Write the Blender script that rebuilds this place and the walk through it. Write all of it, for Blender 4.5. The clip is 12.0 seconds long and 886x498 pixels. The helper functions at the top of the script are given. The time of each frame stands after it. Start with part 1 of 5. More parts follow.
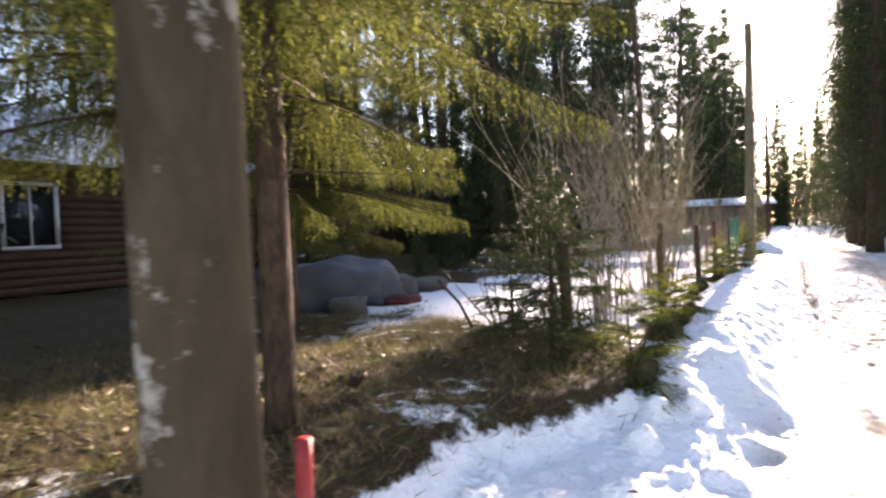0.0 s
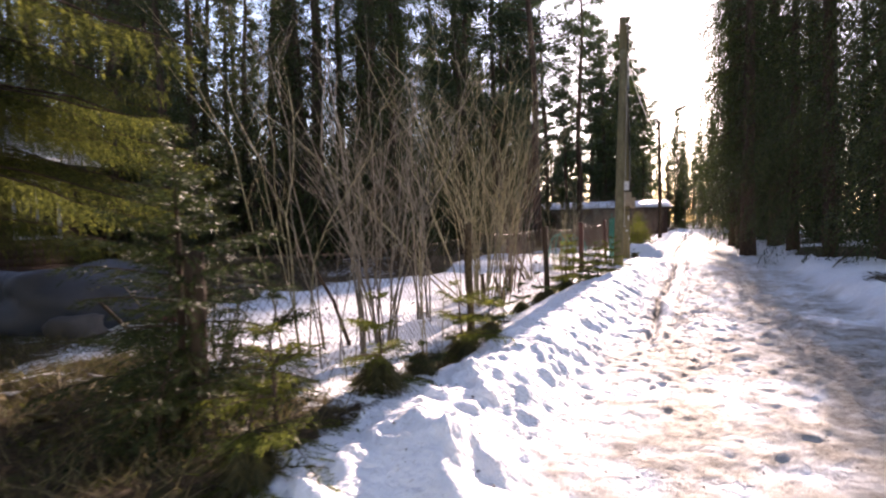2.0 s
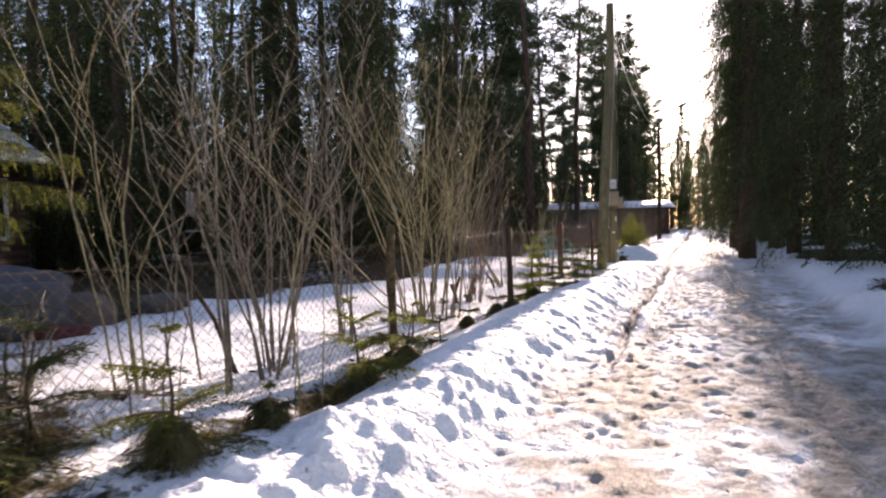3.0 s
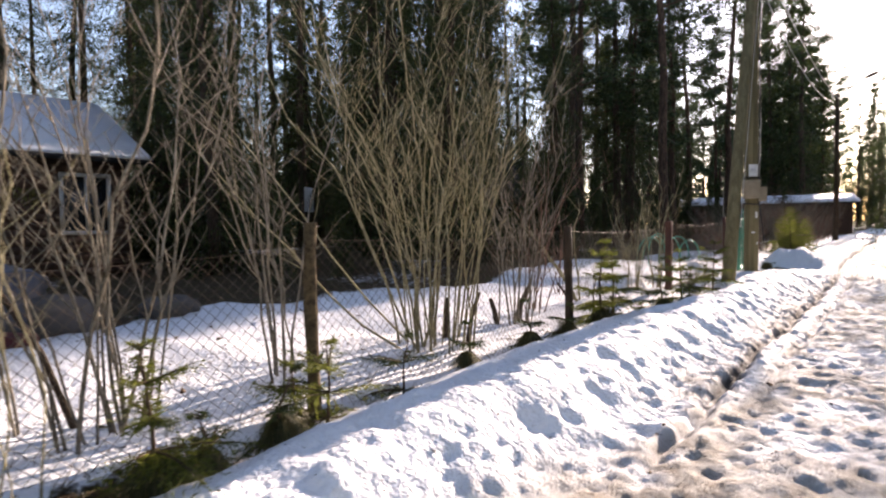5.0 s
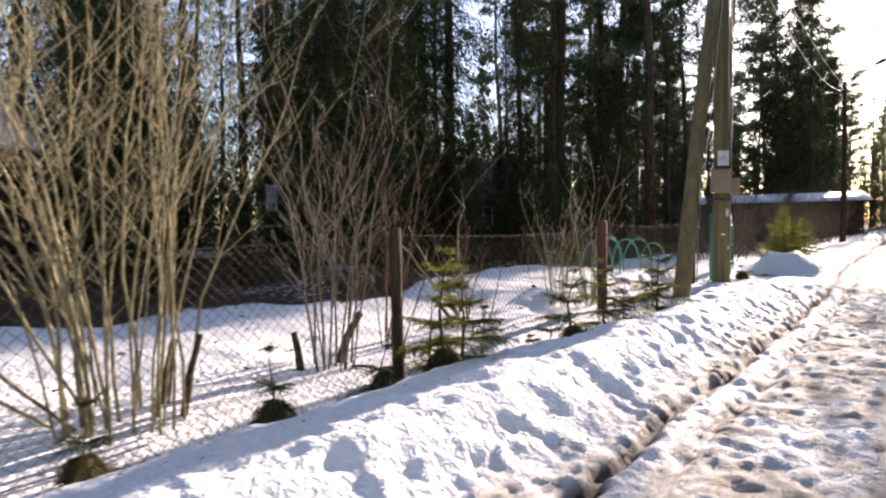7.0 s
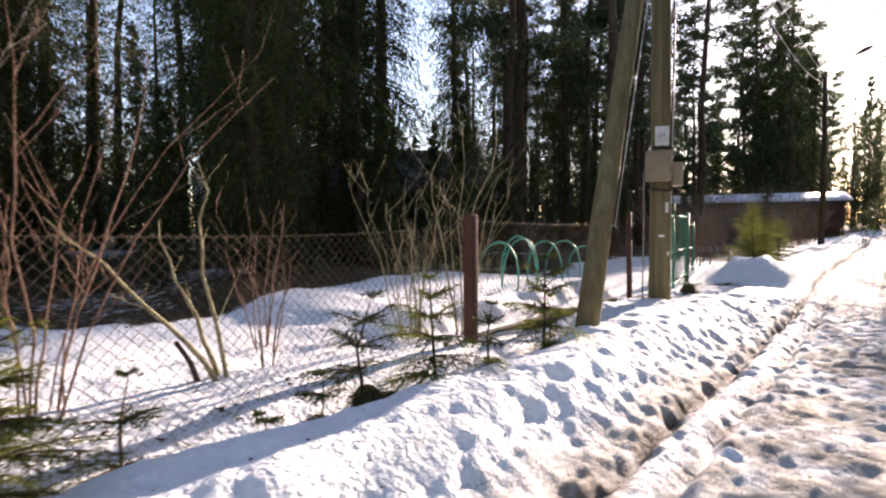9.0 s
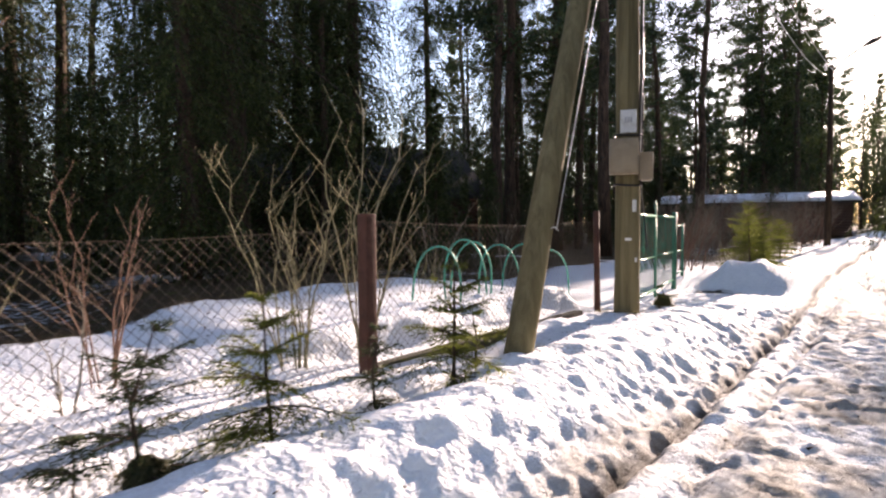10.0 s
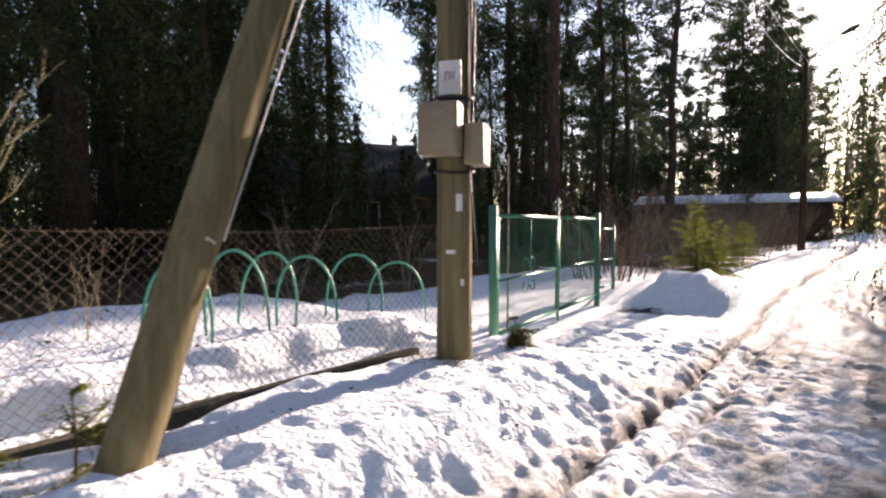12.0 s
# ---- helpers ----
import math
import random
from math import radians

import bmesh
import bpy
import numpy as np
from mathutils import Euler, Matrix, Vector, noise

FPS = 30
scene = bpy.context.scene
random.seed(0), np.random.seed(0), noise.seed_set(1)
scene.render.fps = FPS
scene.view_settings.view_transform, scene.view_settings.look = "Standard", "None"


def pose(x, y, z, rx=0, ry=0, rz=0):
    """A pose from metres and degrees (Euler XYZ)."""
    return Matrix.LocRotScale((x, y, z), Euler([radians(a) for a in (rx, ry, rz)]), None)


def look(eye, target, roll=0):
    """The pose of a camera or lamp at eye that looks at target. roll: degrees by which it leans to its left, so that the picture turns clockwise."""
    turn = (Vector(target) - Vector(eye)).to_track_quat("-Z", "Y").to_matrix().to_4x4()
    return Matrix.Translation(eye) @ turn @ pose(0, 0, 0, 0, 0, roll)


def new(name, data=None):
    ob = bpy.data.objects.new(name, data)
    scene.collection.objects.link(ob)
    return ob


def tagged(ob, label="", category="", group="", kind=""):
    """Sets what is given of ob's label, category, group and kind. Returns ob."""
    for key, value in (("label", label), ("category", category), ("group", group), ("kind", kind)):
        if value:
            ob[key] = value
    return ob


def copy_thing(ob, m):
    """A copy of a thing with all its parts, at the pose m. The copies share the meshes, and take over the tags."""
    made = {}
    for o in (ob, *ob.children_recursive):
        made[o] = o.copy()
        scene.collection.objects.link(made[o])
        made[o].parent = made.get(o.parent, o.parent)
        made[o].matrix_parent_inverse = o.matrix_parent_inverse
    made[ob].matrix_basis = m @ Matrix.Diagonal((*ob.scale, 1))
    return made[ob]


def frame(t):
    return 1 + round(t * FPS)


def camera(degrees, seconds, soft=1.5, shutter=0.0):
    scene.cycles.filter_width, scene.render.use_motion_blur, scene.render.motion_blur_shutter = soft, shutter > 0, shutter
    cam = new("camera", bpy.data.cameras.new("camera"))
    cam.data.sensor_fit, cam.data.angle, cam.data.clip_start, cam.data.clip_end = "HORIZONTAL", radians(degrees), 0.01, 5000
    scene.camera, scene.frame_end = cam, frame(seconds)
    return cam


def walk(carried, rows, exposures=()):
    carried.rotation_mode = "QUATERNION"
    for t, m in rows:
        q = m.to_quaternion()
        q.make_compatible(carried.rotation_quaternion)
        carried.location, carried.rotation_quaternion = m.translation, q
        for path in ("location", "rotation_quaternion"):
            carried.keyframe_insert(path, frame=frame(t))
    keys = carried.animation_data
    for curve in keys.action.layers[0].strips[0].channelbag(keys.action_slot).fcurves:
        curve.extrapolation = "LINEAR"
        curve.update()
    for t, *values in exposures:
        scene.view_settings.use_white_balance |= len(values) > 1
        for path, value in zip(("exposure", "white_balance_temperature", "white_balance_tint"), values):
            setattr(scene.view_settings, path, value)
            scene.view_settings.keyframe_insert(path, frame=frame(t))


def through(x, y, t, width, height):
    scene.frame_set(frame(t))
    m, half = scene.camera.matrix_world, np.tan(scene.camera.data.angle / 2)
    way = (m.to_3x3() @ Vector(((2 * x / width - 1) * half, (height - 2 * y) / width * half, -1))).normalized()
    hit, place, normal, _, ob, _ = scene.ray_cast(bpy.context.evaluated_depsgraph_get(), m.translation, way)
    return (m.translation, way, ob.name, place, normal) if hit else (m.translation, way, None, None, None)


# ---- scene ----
cam = camera(77.4, 12.0, 2.2, 0.3)
METRES, EYE, TILT, LEAN, TURN = 16.0, 1.42, -1.9, 2.0, 33.0
ROWS = [
    (0.0, 0.0, 0.0, 0.0, 0.0, 0.0, 0.0),
    (0.5, 0.0237, 0.0177, 0.0016, -6.02, -0.11, -0.24),
    (1.0, 0.0517, 0.0377, 0.0007, -7.88, -0.02, -0.29),
    (1.5, 0.0846, 0.0654, 0.0013, -7.8, -0.15, -0.37),
    (2.0, 0.1173, 0.0914, 0.005, -7.8, -0.1, -0.37),
    (2.5, 0.1487, 0.1209, 0.0069, -7.65, -0.1, -0.43),
    (3.0, 0.1783, 0.1479, 0.0091, -7.25, -0.06, -0.47),
    (5.0, 0.2714, 0.2647, 0.016, 7.36, -0.72, -1.4),
    (5.5, 0.2943, 0.3038, 0.0174, 9.09, -0.83, -1.37),
    (6.0, 0.32, 0.3391, 0.0197, 9.21, -0.78, -1.32),
    (6.5, 0.3467, 0.376, 0.0219, 9.03, -0.85, -1.44),
    (7.0, 0.3727, 0.4094, 0.0234, 8.43, -0.75, -1.42),
    (7.5, 0.3982, 0.447, 0.0248, 7.6, -0.83, -1.49),
    (9.5, 0.4823, 0.6047, 0.0311, 7.11, -0.9, -1.89),
    (10.0, 0.5063, 0.6404, 0.0334, 7.75, -0.85, -1.86),
    (10.5, 0.5314, 0.6777, 0.0359, 8.18, -0.92, -1.86),
    (11.0, 0.5546, 0.7135, 0.0382, 8.34, -0.86, -1.92),
    (11.5, 0.5808, 0.7499, 0.0409, 8.07, -0.94, -1.96),
    (12.0, 0.6088, 0.7784, 0.0436, 6.89, -0.82, -2.1),
]
EXPOSURES = [(0.0, 2.5, 7900, 28), (0.6, 2.15, 7900, 34), (1.5, 1.95, 7900, 34), (3.0, 1.7, 7800, 30), (5.0, 1.62, 7800, 26), (10.0, 1.66, 7900, 27), (12.0, 1.6, 7900, 27)]
walk(cam, [(t, pose(0, 0, EYE, TILT, LEAN, TURN) @ pose(METRES * x, METRES * y, METRES * z, 90 + pitch, roll, yaw)) for t, x, y, z, yaw, pitch, roll in ROWS], EXPOSURES)

# ---- light ----
SUN_AZ, SUN_EL = 1.5, 15.8          # degrees to the left of the road's line, and above the horizon
world = bpy.data.worlds.new("sky")
scene.world = world
world.use_nodes = True
_n = world.node_tree.nodes
_sky = _n.new("ShaderNodeTexSky")
_sky.sky_type = "NISHITA"
_sky.sun_disc = False
_sky.sun_elevation = radians(SUN_EL)
_sky.sun_rotation = radians(-SUN_AZ)
_sky.air_density, _sky.dust_density, _sky.ozone_density = 1.0, 0.25, 1.9
world.node_tree.links.new(_sky.outputs[0], _n["Background"].inputs[0])
_n["Background"].inputs[1].default_value = 0.135
_sun = bpy.data.lights.new("sun", "SUN")
_sun.energy, _sun.angle, _sun.color = 5.0, radians(0.5), (1.0, 0.95, 0.88)
_az, _el = radians(SUN_AZ), radians(SUN_EL)
sun = new("sun", _sun)
sun.matrix_world = look((-math.sin(_az) * math.cos(_el) * 50, math.cos(_az) * math.cos(_el) * 50, math.sin(_el) * 50), (0, 0, 0))


# ---- materials ----
class Nodes:
    """A small wrapper for node materials."""

    def __init__(self, name, rough=0.8, metal=0.0, spec=0.3):
        self.mat = bpy.data.materials.new(name)
        self.mat.use_nodes = True
        self.nodes, self.links = self.mat.node_tree.nodes, self.mat.node_tree.links
        self.bsdf = self.nodes["Principled BSDF"]
        self.bsdf.inputs["Roughness"].default_value = rough
        self.bsdf.inputs["Metallic"].default_value = metal
        self.bsdf.inputs["Specular IOR Level"].default_value = spec
        self.pos = self.nodes.new("ShaderNodeTexCoord").outputs["Object"]

    def put(self, value, socket):
        if isinstance(value, (int, float)):
            socket.default_value = value
        elif isinstance(value, tuple):
            socket.default_value = (*value, 1.0) if len(value) == 3 and socket.type == "RGBA" else value
        else:
            self.links.new(value, socket)

    def noise(self, scale, detail=4.0, rough=0.6, stretch=None, distort=0.0):
        n = self.nodes.new("ShaderNodeTexNoise")
        n.inputs["Scale"].default_value, n.inputs["Detail"].default_value = scale, detail
        n.inputs["Roughness"].default_value, n.inputs["Distortion"].default_value = rough, distort
        src = self.pos
        if stretch:
            m = self.nodes.new("ShaderNodeMapping")
            m.inputs["Scale"].default_value = stretch
            self.links.new(src, m.inputs["Vector"])
            src = m.outputs[0]
        self.links.new(src, n.inputs["Vector"])
        return n.outputs["Fac"]

    def ramp(self, fac, *stops):
        r = self.nodes.new("ShaderNodeValToRGB")
        el = r.color_ramp.elements
        while len(el) < len(stops):
            el.new(0.5)
        for e, (p, c) in zip(el, stops):
            e.position = p
            e.color = (*c, 1.0) if isinstance(c, tuple) else (c, c, c, 1.0)
        self.put(fac, r.inputs[0])
        return r.outputs[0]

    def mix(self, fac, a, b, mode="MIX"):
        m = self.nodes.new("ShaderNodeMix")
        m.data_type, m.blend_type = "RGBA", mode
        for v, s in ((fac, m.inputs[0]), (a, m.inputs[6]), (b, m.inputs[7])):
            self.put(v, s)
        return m.outputs[2]

    def math(self, op, a, b=0.0):
        m = self.nodes.new("ShaderNodeMath")
        m.operation = op
        self.put(a, m.inputs[0])
        self.put(b, m.inputs[1])
        return m.outputs[0]

    def attr(self, name):
        a = self.nodes.new("ShaderNodeAttribute")
        a.attribute_name = name
        return a.outputs["Fac"]

    def random(self):
        return self.nodes.new("ShaderNodeObjectInfo").outputs["Random"]

    def island(self):
        return self.nodes.new("ShaderNodeNewGeometry").outputs["Random Per Island"]

    def bump(self, height, dist=0.01, strength=0.6):
        b = self.nodes.new("ShaderNodeBump")
        b.inputs["Strength"].default_value, b.inputs["Distance"].default_value = strength, dist
        self.links.new(height, b.inputs["Height"])
        self.links.new(b.outputs[0], self.bsdf.inputs["Normal"])
        return self

    def color(self, value):
        self.put(value, self.bsdf.inputs["Base Color"])
        return self


def bark(name, dark, light, scale=9.0, stretch=(1, 1, 0.15), depth=0.02, blotch=None):
    m = Nodes(name, 0.9, spec=0.15)
    n = m.noise(scale, 6, 0.7, stretch, 0.6)
    c = m.ramp(n, (0.35, dark), (0.65, light))
    if blotch:
        c = m.mix(m.ramp(m.noise(5, 5, 0.7), (0.56, 0.0), (0.62, 0.8)), c, blotch)
    c = m.mix(m.math("MULTIPLY", m.noise(1.3, 2), 0.5), c, tuple(v * 0.55 for v in dark))
    return m.color(c).bump(n, depth, 0.9).mat


def leafy(name, a, b, c, through=0.25):
    """Needles: colour varies from twig to twig; some light passes through them."""
    m = Nodes(name, 0.55, spec=0.25)
    col = m.ramp(m.island(), (0.0, a), (0.55, b), (1.0, c))
    col = m.mix(m.math("MULTIPLY", m.noise(1.7, 3), 0.6), col, tuple(v * 0.6 for v in a))
    m.color(col)
    tr = m.nodes.new("ShaderNodeBsdfTranslucent")
    m.put(col, tr.inputs[0])
    mx = m.nodes.new("ShaderNodeMixShader")
    mx.inputs[0].default_value = through
    m.links.new(m.bsdf.outputs[0], mx.inputs[1])
    m.links.new(tr.outputs[0], mx.inputs[2])
    m.links.new(mx.outputs[0], m.nodes["Material Output"].inputs[0])
    return m.mat


def plain(name, col, rough=0.6, metal=0.0, vary=0.35, scale=12.0, depth=0.004, dirt=None):
    m = Nodes(name, rough, metal)
    n = m.noise(scale, 5, 0.65)
    c = m.mix(n, tuple(v * (1 - vary) for v in col), tuple(min(1, v * (1 + vary * 0.5)) for v in col))
    if dirt:
        c = m.mix(m.ramp(m.noise(scale * 0.4, 6, 0.7), (0.5, 0.0), (0.68, 0.85)), c, dirt)
    return m.color(c).bump(n, depth, 0.6).mat


def ground_material():
    m = Nodes("snow_and_litter", 0.6, spec=0.12)
    fine, mid, big = m.noise(55, 5, 0.7), m.noise(14, 5, 0.7), m.noise(2.2, 4)
    snow = m.mix(m.ramp(mid, (0.35, 0.0), (0.75, 1.0)), (0.74, 0.76, 0.80), (0.88, 0.89, 0.91))
    grit = m.ramp(m.noise(38, 3, 0.8), (0.60, 0.0), (0.68, 1.0))
    snow = m.mix(m.math("MULTIPLY", grit, m.math("ADD", 0.10, m.math("MULTIPLY", m.attr("dirt"), 0.7))), snow, (0.16, 0.12, 0.08))
    packed = m.mix(big, (0.47, 0.42, 0.36), (0.66, 0.63, 0.59))
    packed = m.mix(m.ramp(mid, (0.44, 0.0), (0.62, 0.75)), packed, (0.33, 0.27, 0.21))
    col = m.mix(m.attr("packed"), snow, packed)
    litter = m.ramp(fine, (0.3, (0.025, 0.017, 0.011)), (0.52, (0.075, 0.05, 0.03)), (0.74, (0.19, 0.135, 0.075)))
    litter = m.mix(m.ramp(m.noise(5, 5, 0.7), (0.52, 0.0), (0.64, 0.7)), litter, (0.075, 0.085, 0.02))
    edge = m.math("ADD", m.attr("bare"), m.math("MULTIPLY", m.math("SUBTRACT", m.noise(7, 6, 0.75), 0.5), 1.3))
    bare = m.ramp(edge, (0.42, 0.0), (0.56, 1.0))
    col = m.mix(bare, col, litter)
    wet = m.attr("wet")
    col = m.mix(wet, col, (0.05, 0.034, 0.024))
    m.color(col)
    m.put(m.math("SUBTRACT", 0.75, m.math("MULTIPLY", wet, 0.08)), m.bsdf.inputs["Roughness"])
    soft = m.noise(22, 3, 0.5)
    trodden = m.math("MAXIMUM", m.attr("packed"), bare)
    h = m.math("ADD", m.math("MULTIPLY", soft, 0.5), m.math("MULTIPLY", trodden, m.math("ADD", m.math("MULTIPLY", fine, 0.9), m.math("MULTIPLY", mid, 0.75))))
    return m.bump(h, 0.06, 0.95).mat


GROUND = ground_material()
BARK_ASPEN = bark("aspen_bark", (0.038, 0.030, 0.018), (0.085, 0.068, 0.040), 6, (1, 1, 0.3), 0.008, (0.42, 0.40, 0.36))
BARK_SPRUCE = bark("spruce_bark", (0.035, 0.024, 0.018), (0.12, 0.08, 0.055), 22, (1, 1, 0.35), 0.02)
BARK_PINE = bark("pine_bark", (0.04, 0.028, 0.022), (0.16, 0.10, 0.07), 12, (1, 1, 0.2), 0.03)
BARK_BIRCH = bark("birch_bark", (0.30, 0.28, 0.26), (0.6, 0.58, 0.55), 8, (1, 1, 2.5), 0.006)
TWIG_GREY = bark("twig_bark", (0.10, 0.085, 0.06), (0.40, 0.35, 0.28), 30, (1, 1, 0.4), 0.003)
TWIG_OLIVE = bark("olive_twig_bark", (0.14, 0.12, 0.06), (0.52, 0.46, 0.29), 30, (1, 1, 0.4), 0.003)
TWIG_RED = bark("red_twig_bark", (0.13, 0.07, 0.05), (0.32, 0.20, 0.15), 30, (1, 1, 0.4), 0.003)
POST_WOOD = bark("post_wood", (0.035, 0.025, 0.018), (0.11, 0.075, 0.05), 20, (1, 1, 0.08), 0.008)
BIRCH_POST = bark("peeling_post_wood", (0.045, 0.03, 0.018), (0.20, 0.145, 0.08), 24, (1, 1, 0.9), 0.01)
POLE_WOOD = bark("treated_pole_wood", (0.13, 0.105, 0.055), (0.25, 0.21, 0.115), 14, (1, 1, 0.04), 0.006)
RUST_POST = plain("rusty_paint", (0.115, 0.048, 0.034), 0.8, 0.0, 0.5, 25, 0.006, (0.06, 0.03, 0.02))
BOX_TAN = plain("tan_enamel", (0.30, 0.24, 0.165), 0.5, 0, 0.35, 6, 0.003, (0.16, 0.12, 0.08))
NEEDLE = leafy("spruce_needles", (0.022, 0.036, 0.012), (0.05, 0.072, 0.022), (0.10, 0.12, 0.035))
NEEDLE_LIGHT = leafy("fresh_spruce_needles", (0.06, 0.075, 0.014), (0.13, 0.15, 0.03), (0.24, 0.26, 0.06), 0.6)
NEEDLE_BOUGH = leafy("hanging_spruce_needles", (0.04, 0.052, 0.013), (0.09, 0.105, 0.024), (0.27, 0.28, 0.06), 0.6)
NEEDLE_PINE = leafy("pine_needles", (0.025, 0.045, 0.022), (0.055, 0.085, 0.035), (0.10, 0.13, 0.05), 0.3)
NEEDLE_DRY = leafy("dry_grass_blades", (0.10, 0.08, 0.035), (0.22, 0.17, 0.08), (0.33, 0.27, 0.14), 0.3)


# ---- mesh tools ----
class Soup:
    """Collects triangles and quads, then makes one mesh."""

    def __init__(self):
        self.v, self.t, self.q, self.n = [], [], [], 0

    def add(self, verts, tris=None, quads=None):
        verts = np.asarray(verts, dtype=np.float64).reshape(-1, 3)
        if tris is not None and len(tris):
            self.t.append(np.asarray(tris, dtype=np.int64).reshape(-1, 3) + self.n)
        if quads is not None and len(quads):
            self.q.append(np.asarray(quads, dtype=np.int64).reshape(-1, 4) + self.n)
        self.v.append(verts)
        self.n += len(verts)
        return self

    def tube(self, pts, radii, sides=6, cap=True):
        pts = np.asarray(pts, dtype=np.float64)
        k = len(pts)
        radii = np.broadcast_to(np.asarray(radii, dtype=np.float64), (k,))
        tan = np.gradient(pts, axis=0)
        tan /= np.linalg.norm(tan, axis=1)[:, None] + 1e-12
        mean = pts[-1] - pts[0]
        ref = np.array([0.0, 0.0, 1.0]) if abs(mean[2]) < 0.8 * np.linalg.norm(mean) + 1e-9 else np.array([1.0, 0.0, 0.0])
        s = np.cross(tan, ref)
        s /= np.linalg.norm(s, axis=1)[:, None] + 1e-12
        u = np.cross(s, tan)
        a = np.arange(sides) * 2 * math.pi / sides
        ring = pts[:, None] + radii[:, None, None] * (np.cos(a)[None, :, None] * s[:, None] + np.sin(a)[None, :, None] * u[:, None])
        i, j = np.meshgrid(np.arange(k - 1), np.arange(sides), indexing="ij")
        jn = (j + 1) % sides
        quads = np.stack([i * sides + j, i * sides + jn, (i + 1) * sides + jn, (i + 1) * sides + j], -1).reshape(-1, 4)
        v = ring.reshape(-1, 3)
        tris = []
        if cap:
            v = np.vstack([v, pts[:1], pts[-1:]])
            for q in range(sides):
                tris.append((k * sides, (q + 1) % sides, q))
                tris.append((k * sides + 1, (k - 1) * sides + q, (k - 1) * sides + (q + 1) % sides))
        return self.add(v, tris, quads)

    def blades(self, base, way, side, length, width):
        """Thin triangles from base along way, all arrays."""
        base, way, side = np.asarray(base), np.asarray(way), np.asarray(side)
        n = len(base)
        length = np.broadcast_to(np.asarray(length, dtype=np.float64), (n,))[:, None]
        width = np.broadcast_to(np.asarray(width, dtype=np.float64), (n,))[:, None]
        v = np.stack([base - side * width * 0.5, base + side * width * 0.5, base + way * length], 1)
        return self.add(v, np.arange(3 * n).reshape(n, 3))

    def box(self, lo, hi, m=None, bevel=0.0):
        x0, y0, z0 = lo
        x1, y1, z1 = hi
        b = bevel
        if b <= 0:
            v = np.array([(x, y, z) for z in (z0, z1) for y in (y0, y1) for x in (x0, x1)], dtype=float)
            quads = [(0, 2, 3, 1), (4, 5, 7, 6), (0, 1, 5, 4), (2, 6, 7, 3), (0, 4, 6, 2), (1, 3, 7, 5)]
            tris = []
        else:
            v, quads, tris = [], [], []
            bm = bmesh.new()
            bmesh.ops.create_cube(bm, size=1.0)
            for q in bm.verts:
                q.co = ((x0 + x1) / 2 + q.co.x * (x1 - x0), (y0 + y1) / 2 + q.co.y * (y1 - y0), (z0 + z1) / 2 + q.co.z * (z1 - z0))
            bmesh.ops.bevel(bm, geom=list(bm.edges), offset=b, segments=2, profile=0.7, affect="EDGES")
            bm.verts.index_update()
            v = np.array([tuple(q.co) for q in bm.verts])
            for f in bm.faces:
                ids = [q.index for q in f.verts]
                if len(ids) == 4:
                    quads.append(ids)
                else:
                    tris += [(ids[0], ids[k], ids[k + 1]) for k in range(1, len(ids) - 1)]
            bm.free()
        if m is not None:
            v = np.array([tuple(m @ Vector(p)) for p in v])
        return self.add(v, tris, quads)

    def mesh(self, name, material, smooth=False):
        me = bpy.data.meshes.new(name)
        v = np.vstack(self.v)
        t = np.vstack(self.t) if self.t else np.zeros((0, 3), np.int64)
        q = np.vstack(self.q) if self.q else np.zeros((0, 4), np.int64)
        me.vertices.add(len(v))
        me.vertices.foreach_set("co", v.astype(np.float32).ravel())
        me.loops.add(t.size + q.size)
        me.loops.foreach_set("vertex_index", np.concatenate([t.ravel(), q.ravel()]).astype(np.int32))
        me.polygons.add(len(t) + len(q))
        starts = np.concatenate([np.arange(len(t)) * 3, t.size + np.arange(len(q)) * 4])
        me.polygons.foreach_set("loop_start", starts.astype(np.int32))
        me.update(calc_edges=True)
        me.validate()
        if smooth:
            me.polygons.foreach_set("use_smooth", np.ones(len(me.polygons), dtype=bool))
        me.materials.append(material)
        return me


def part(name, soup, material, parent=None, label="", smooth=False):
    ob = new(name, soup.mesh(name, material, smooth))
    if parent:
        ob.parent = parent
    return tagged(ob, label)


def thing(name, label, category, group="", at=(0, 0, 0), kind=""):
    ob = new(name)
    ob.location = at
    return tagged(ob, label, category, group, kind)


def unit(v):
    v = np.asarray(v, dtype=np.float64)
    return v / (np.linalg.norm(v, axis=-1, keepdims=True) + 1e-12)


# ---- ground ----
TABLES = {}


def lattice(x, y, seed):
    if seed not in TABLES:
        TABLES[seed] = np.random.RandomState(seed).rand(256, 256)
    tab = TABLES[seed]
    xi, yi = np.floor(x).astype(int), np.floor(y).astype(int)
    fx, fy = x - xi, y - yi
    fx, fy = fx * fx * (3 - 2 * fx), fy * fy * (3 - 2 * fy)
    g = lambda a, b: tab[a % 256, b % 256]
    return (g(xi, yi) * (1 - fx) + g(xi + 1, yi) * fx) * (1 - fy) + (g(xi, yi + 1) * (1 - fx) + g(xi + 1, yi + 1) * fx) * fy - 0.5


def rough(x, y, size, seed, octaves=3):
    out = 0
    for k in range(octaves):
        out = out + lattice(x / size * 2 ** k + 37.3 * k, y / size * 2 ** k + 11.7 * k, seed + k) * 0.5 ** k
    return out


def step(a, b, x):
    t = np.clip((x - a) / (b - a), 0, 1)
    return t * t * (3 - 2 * t)


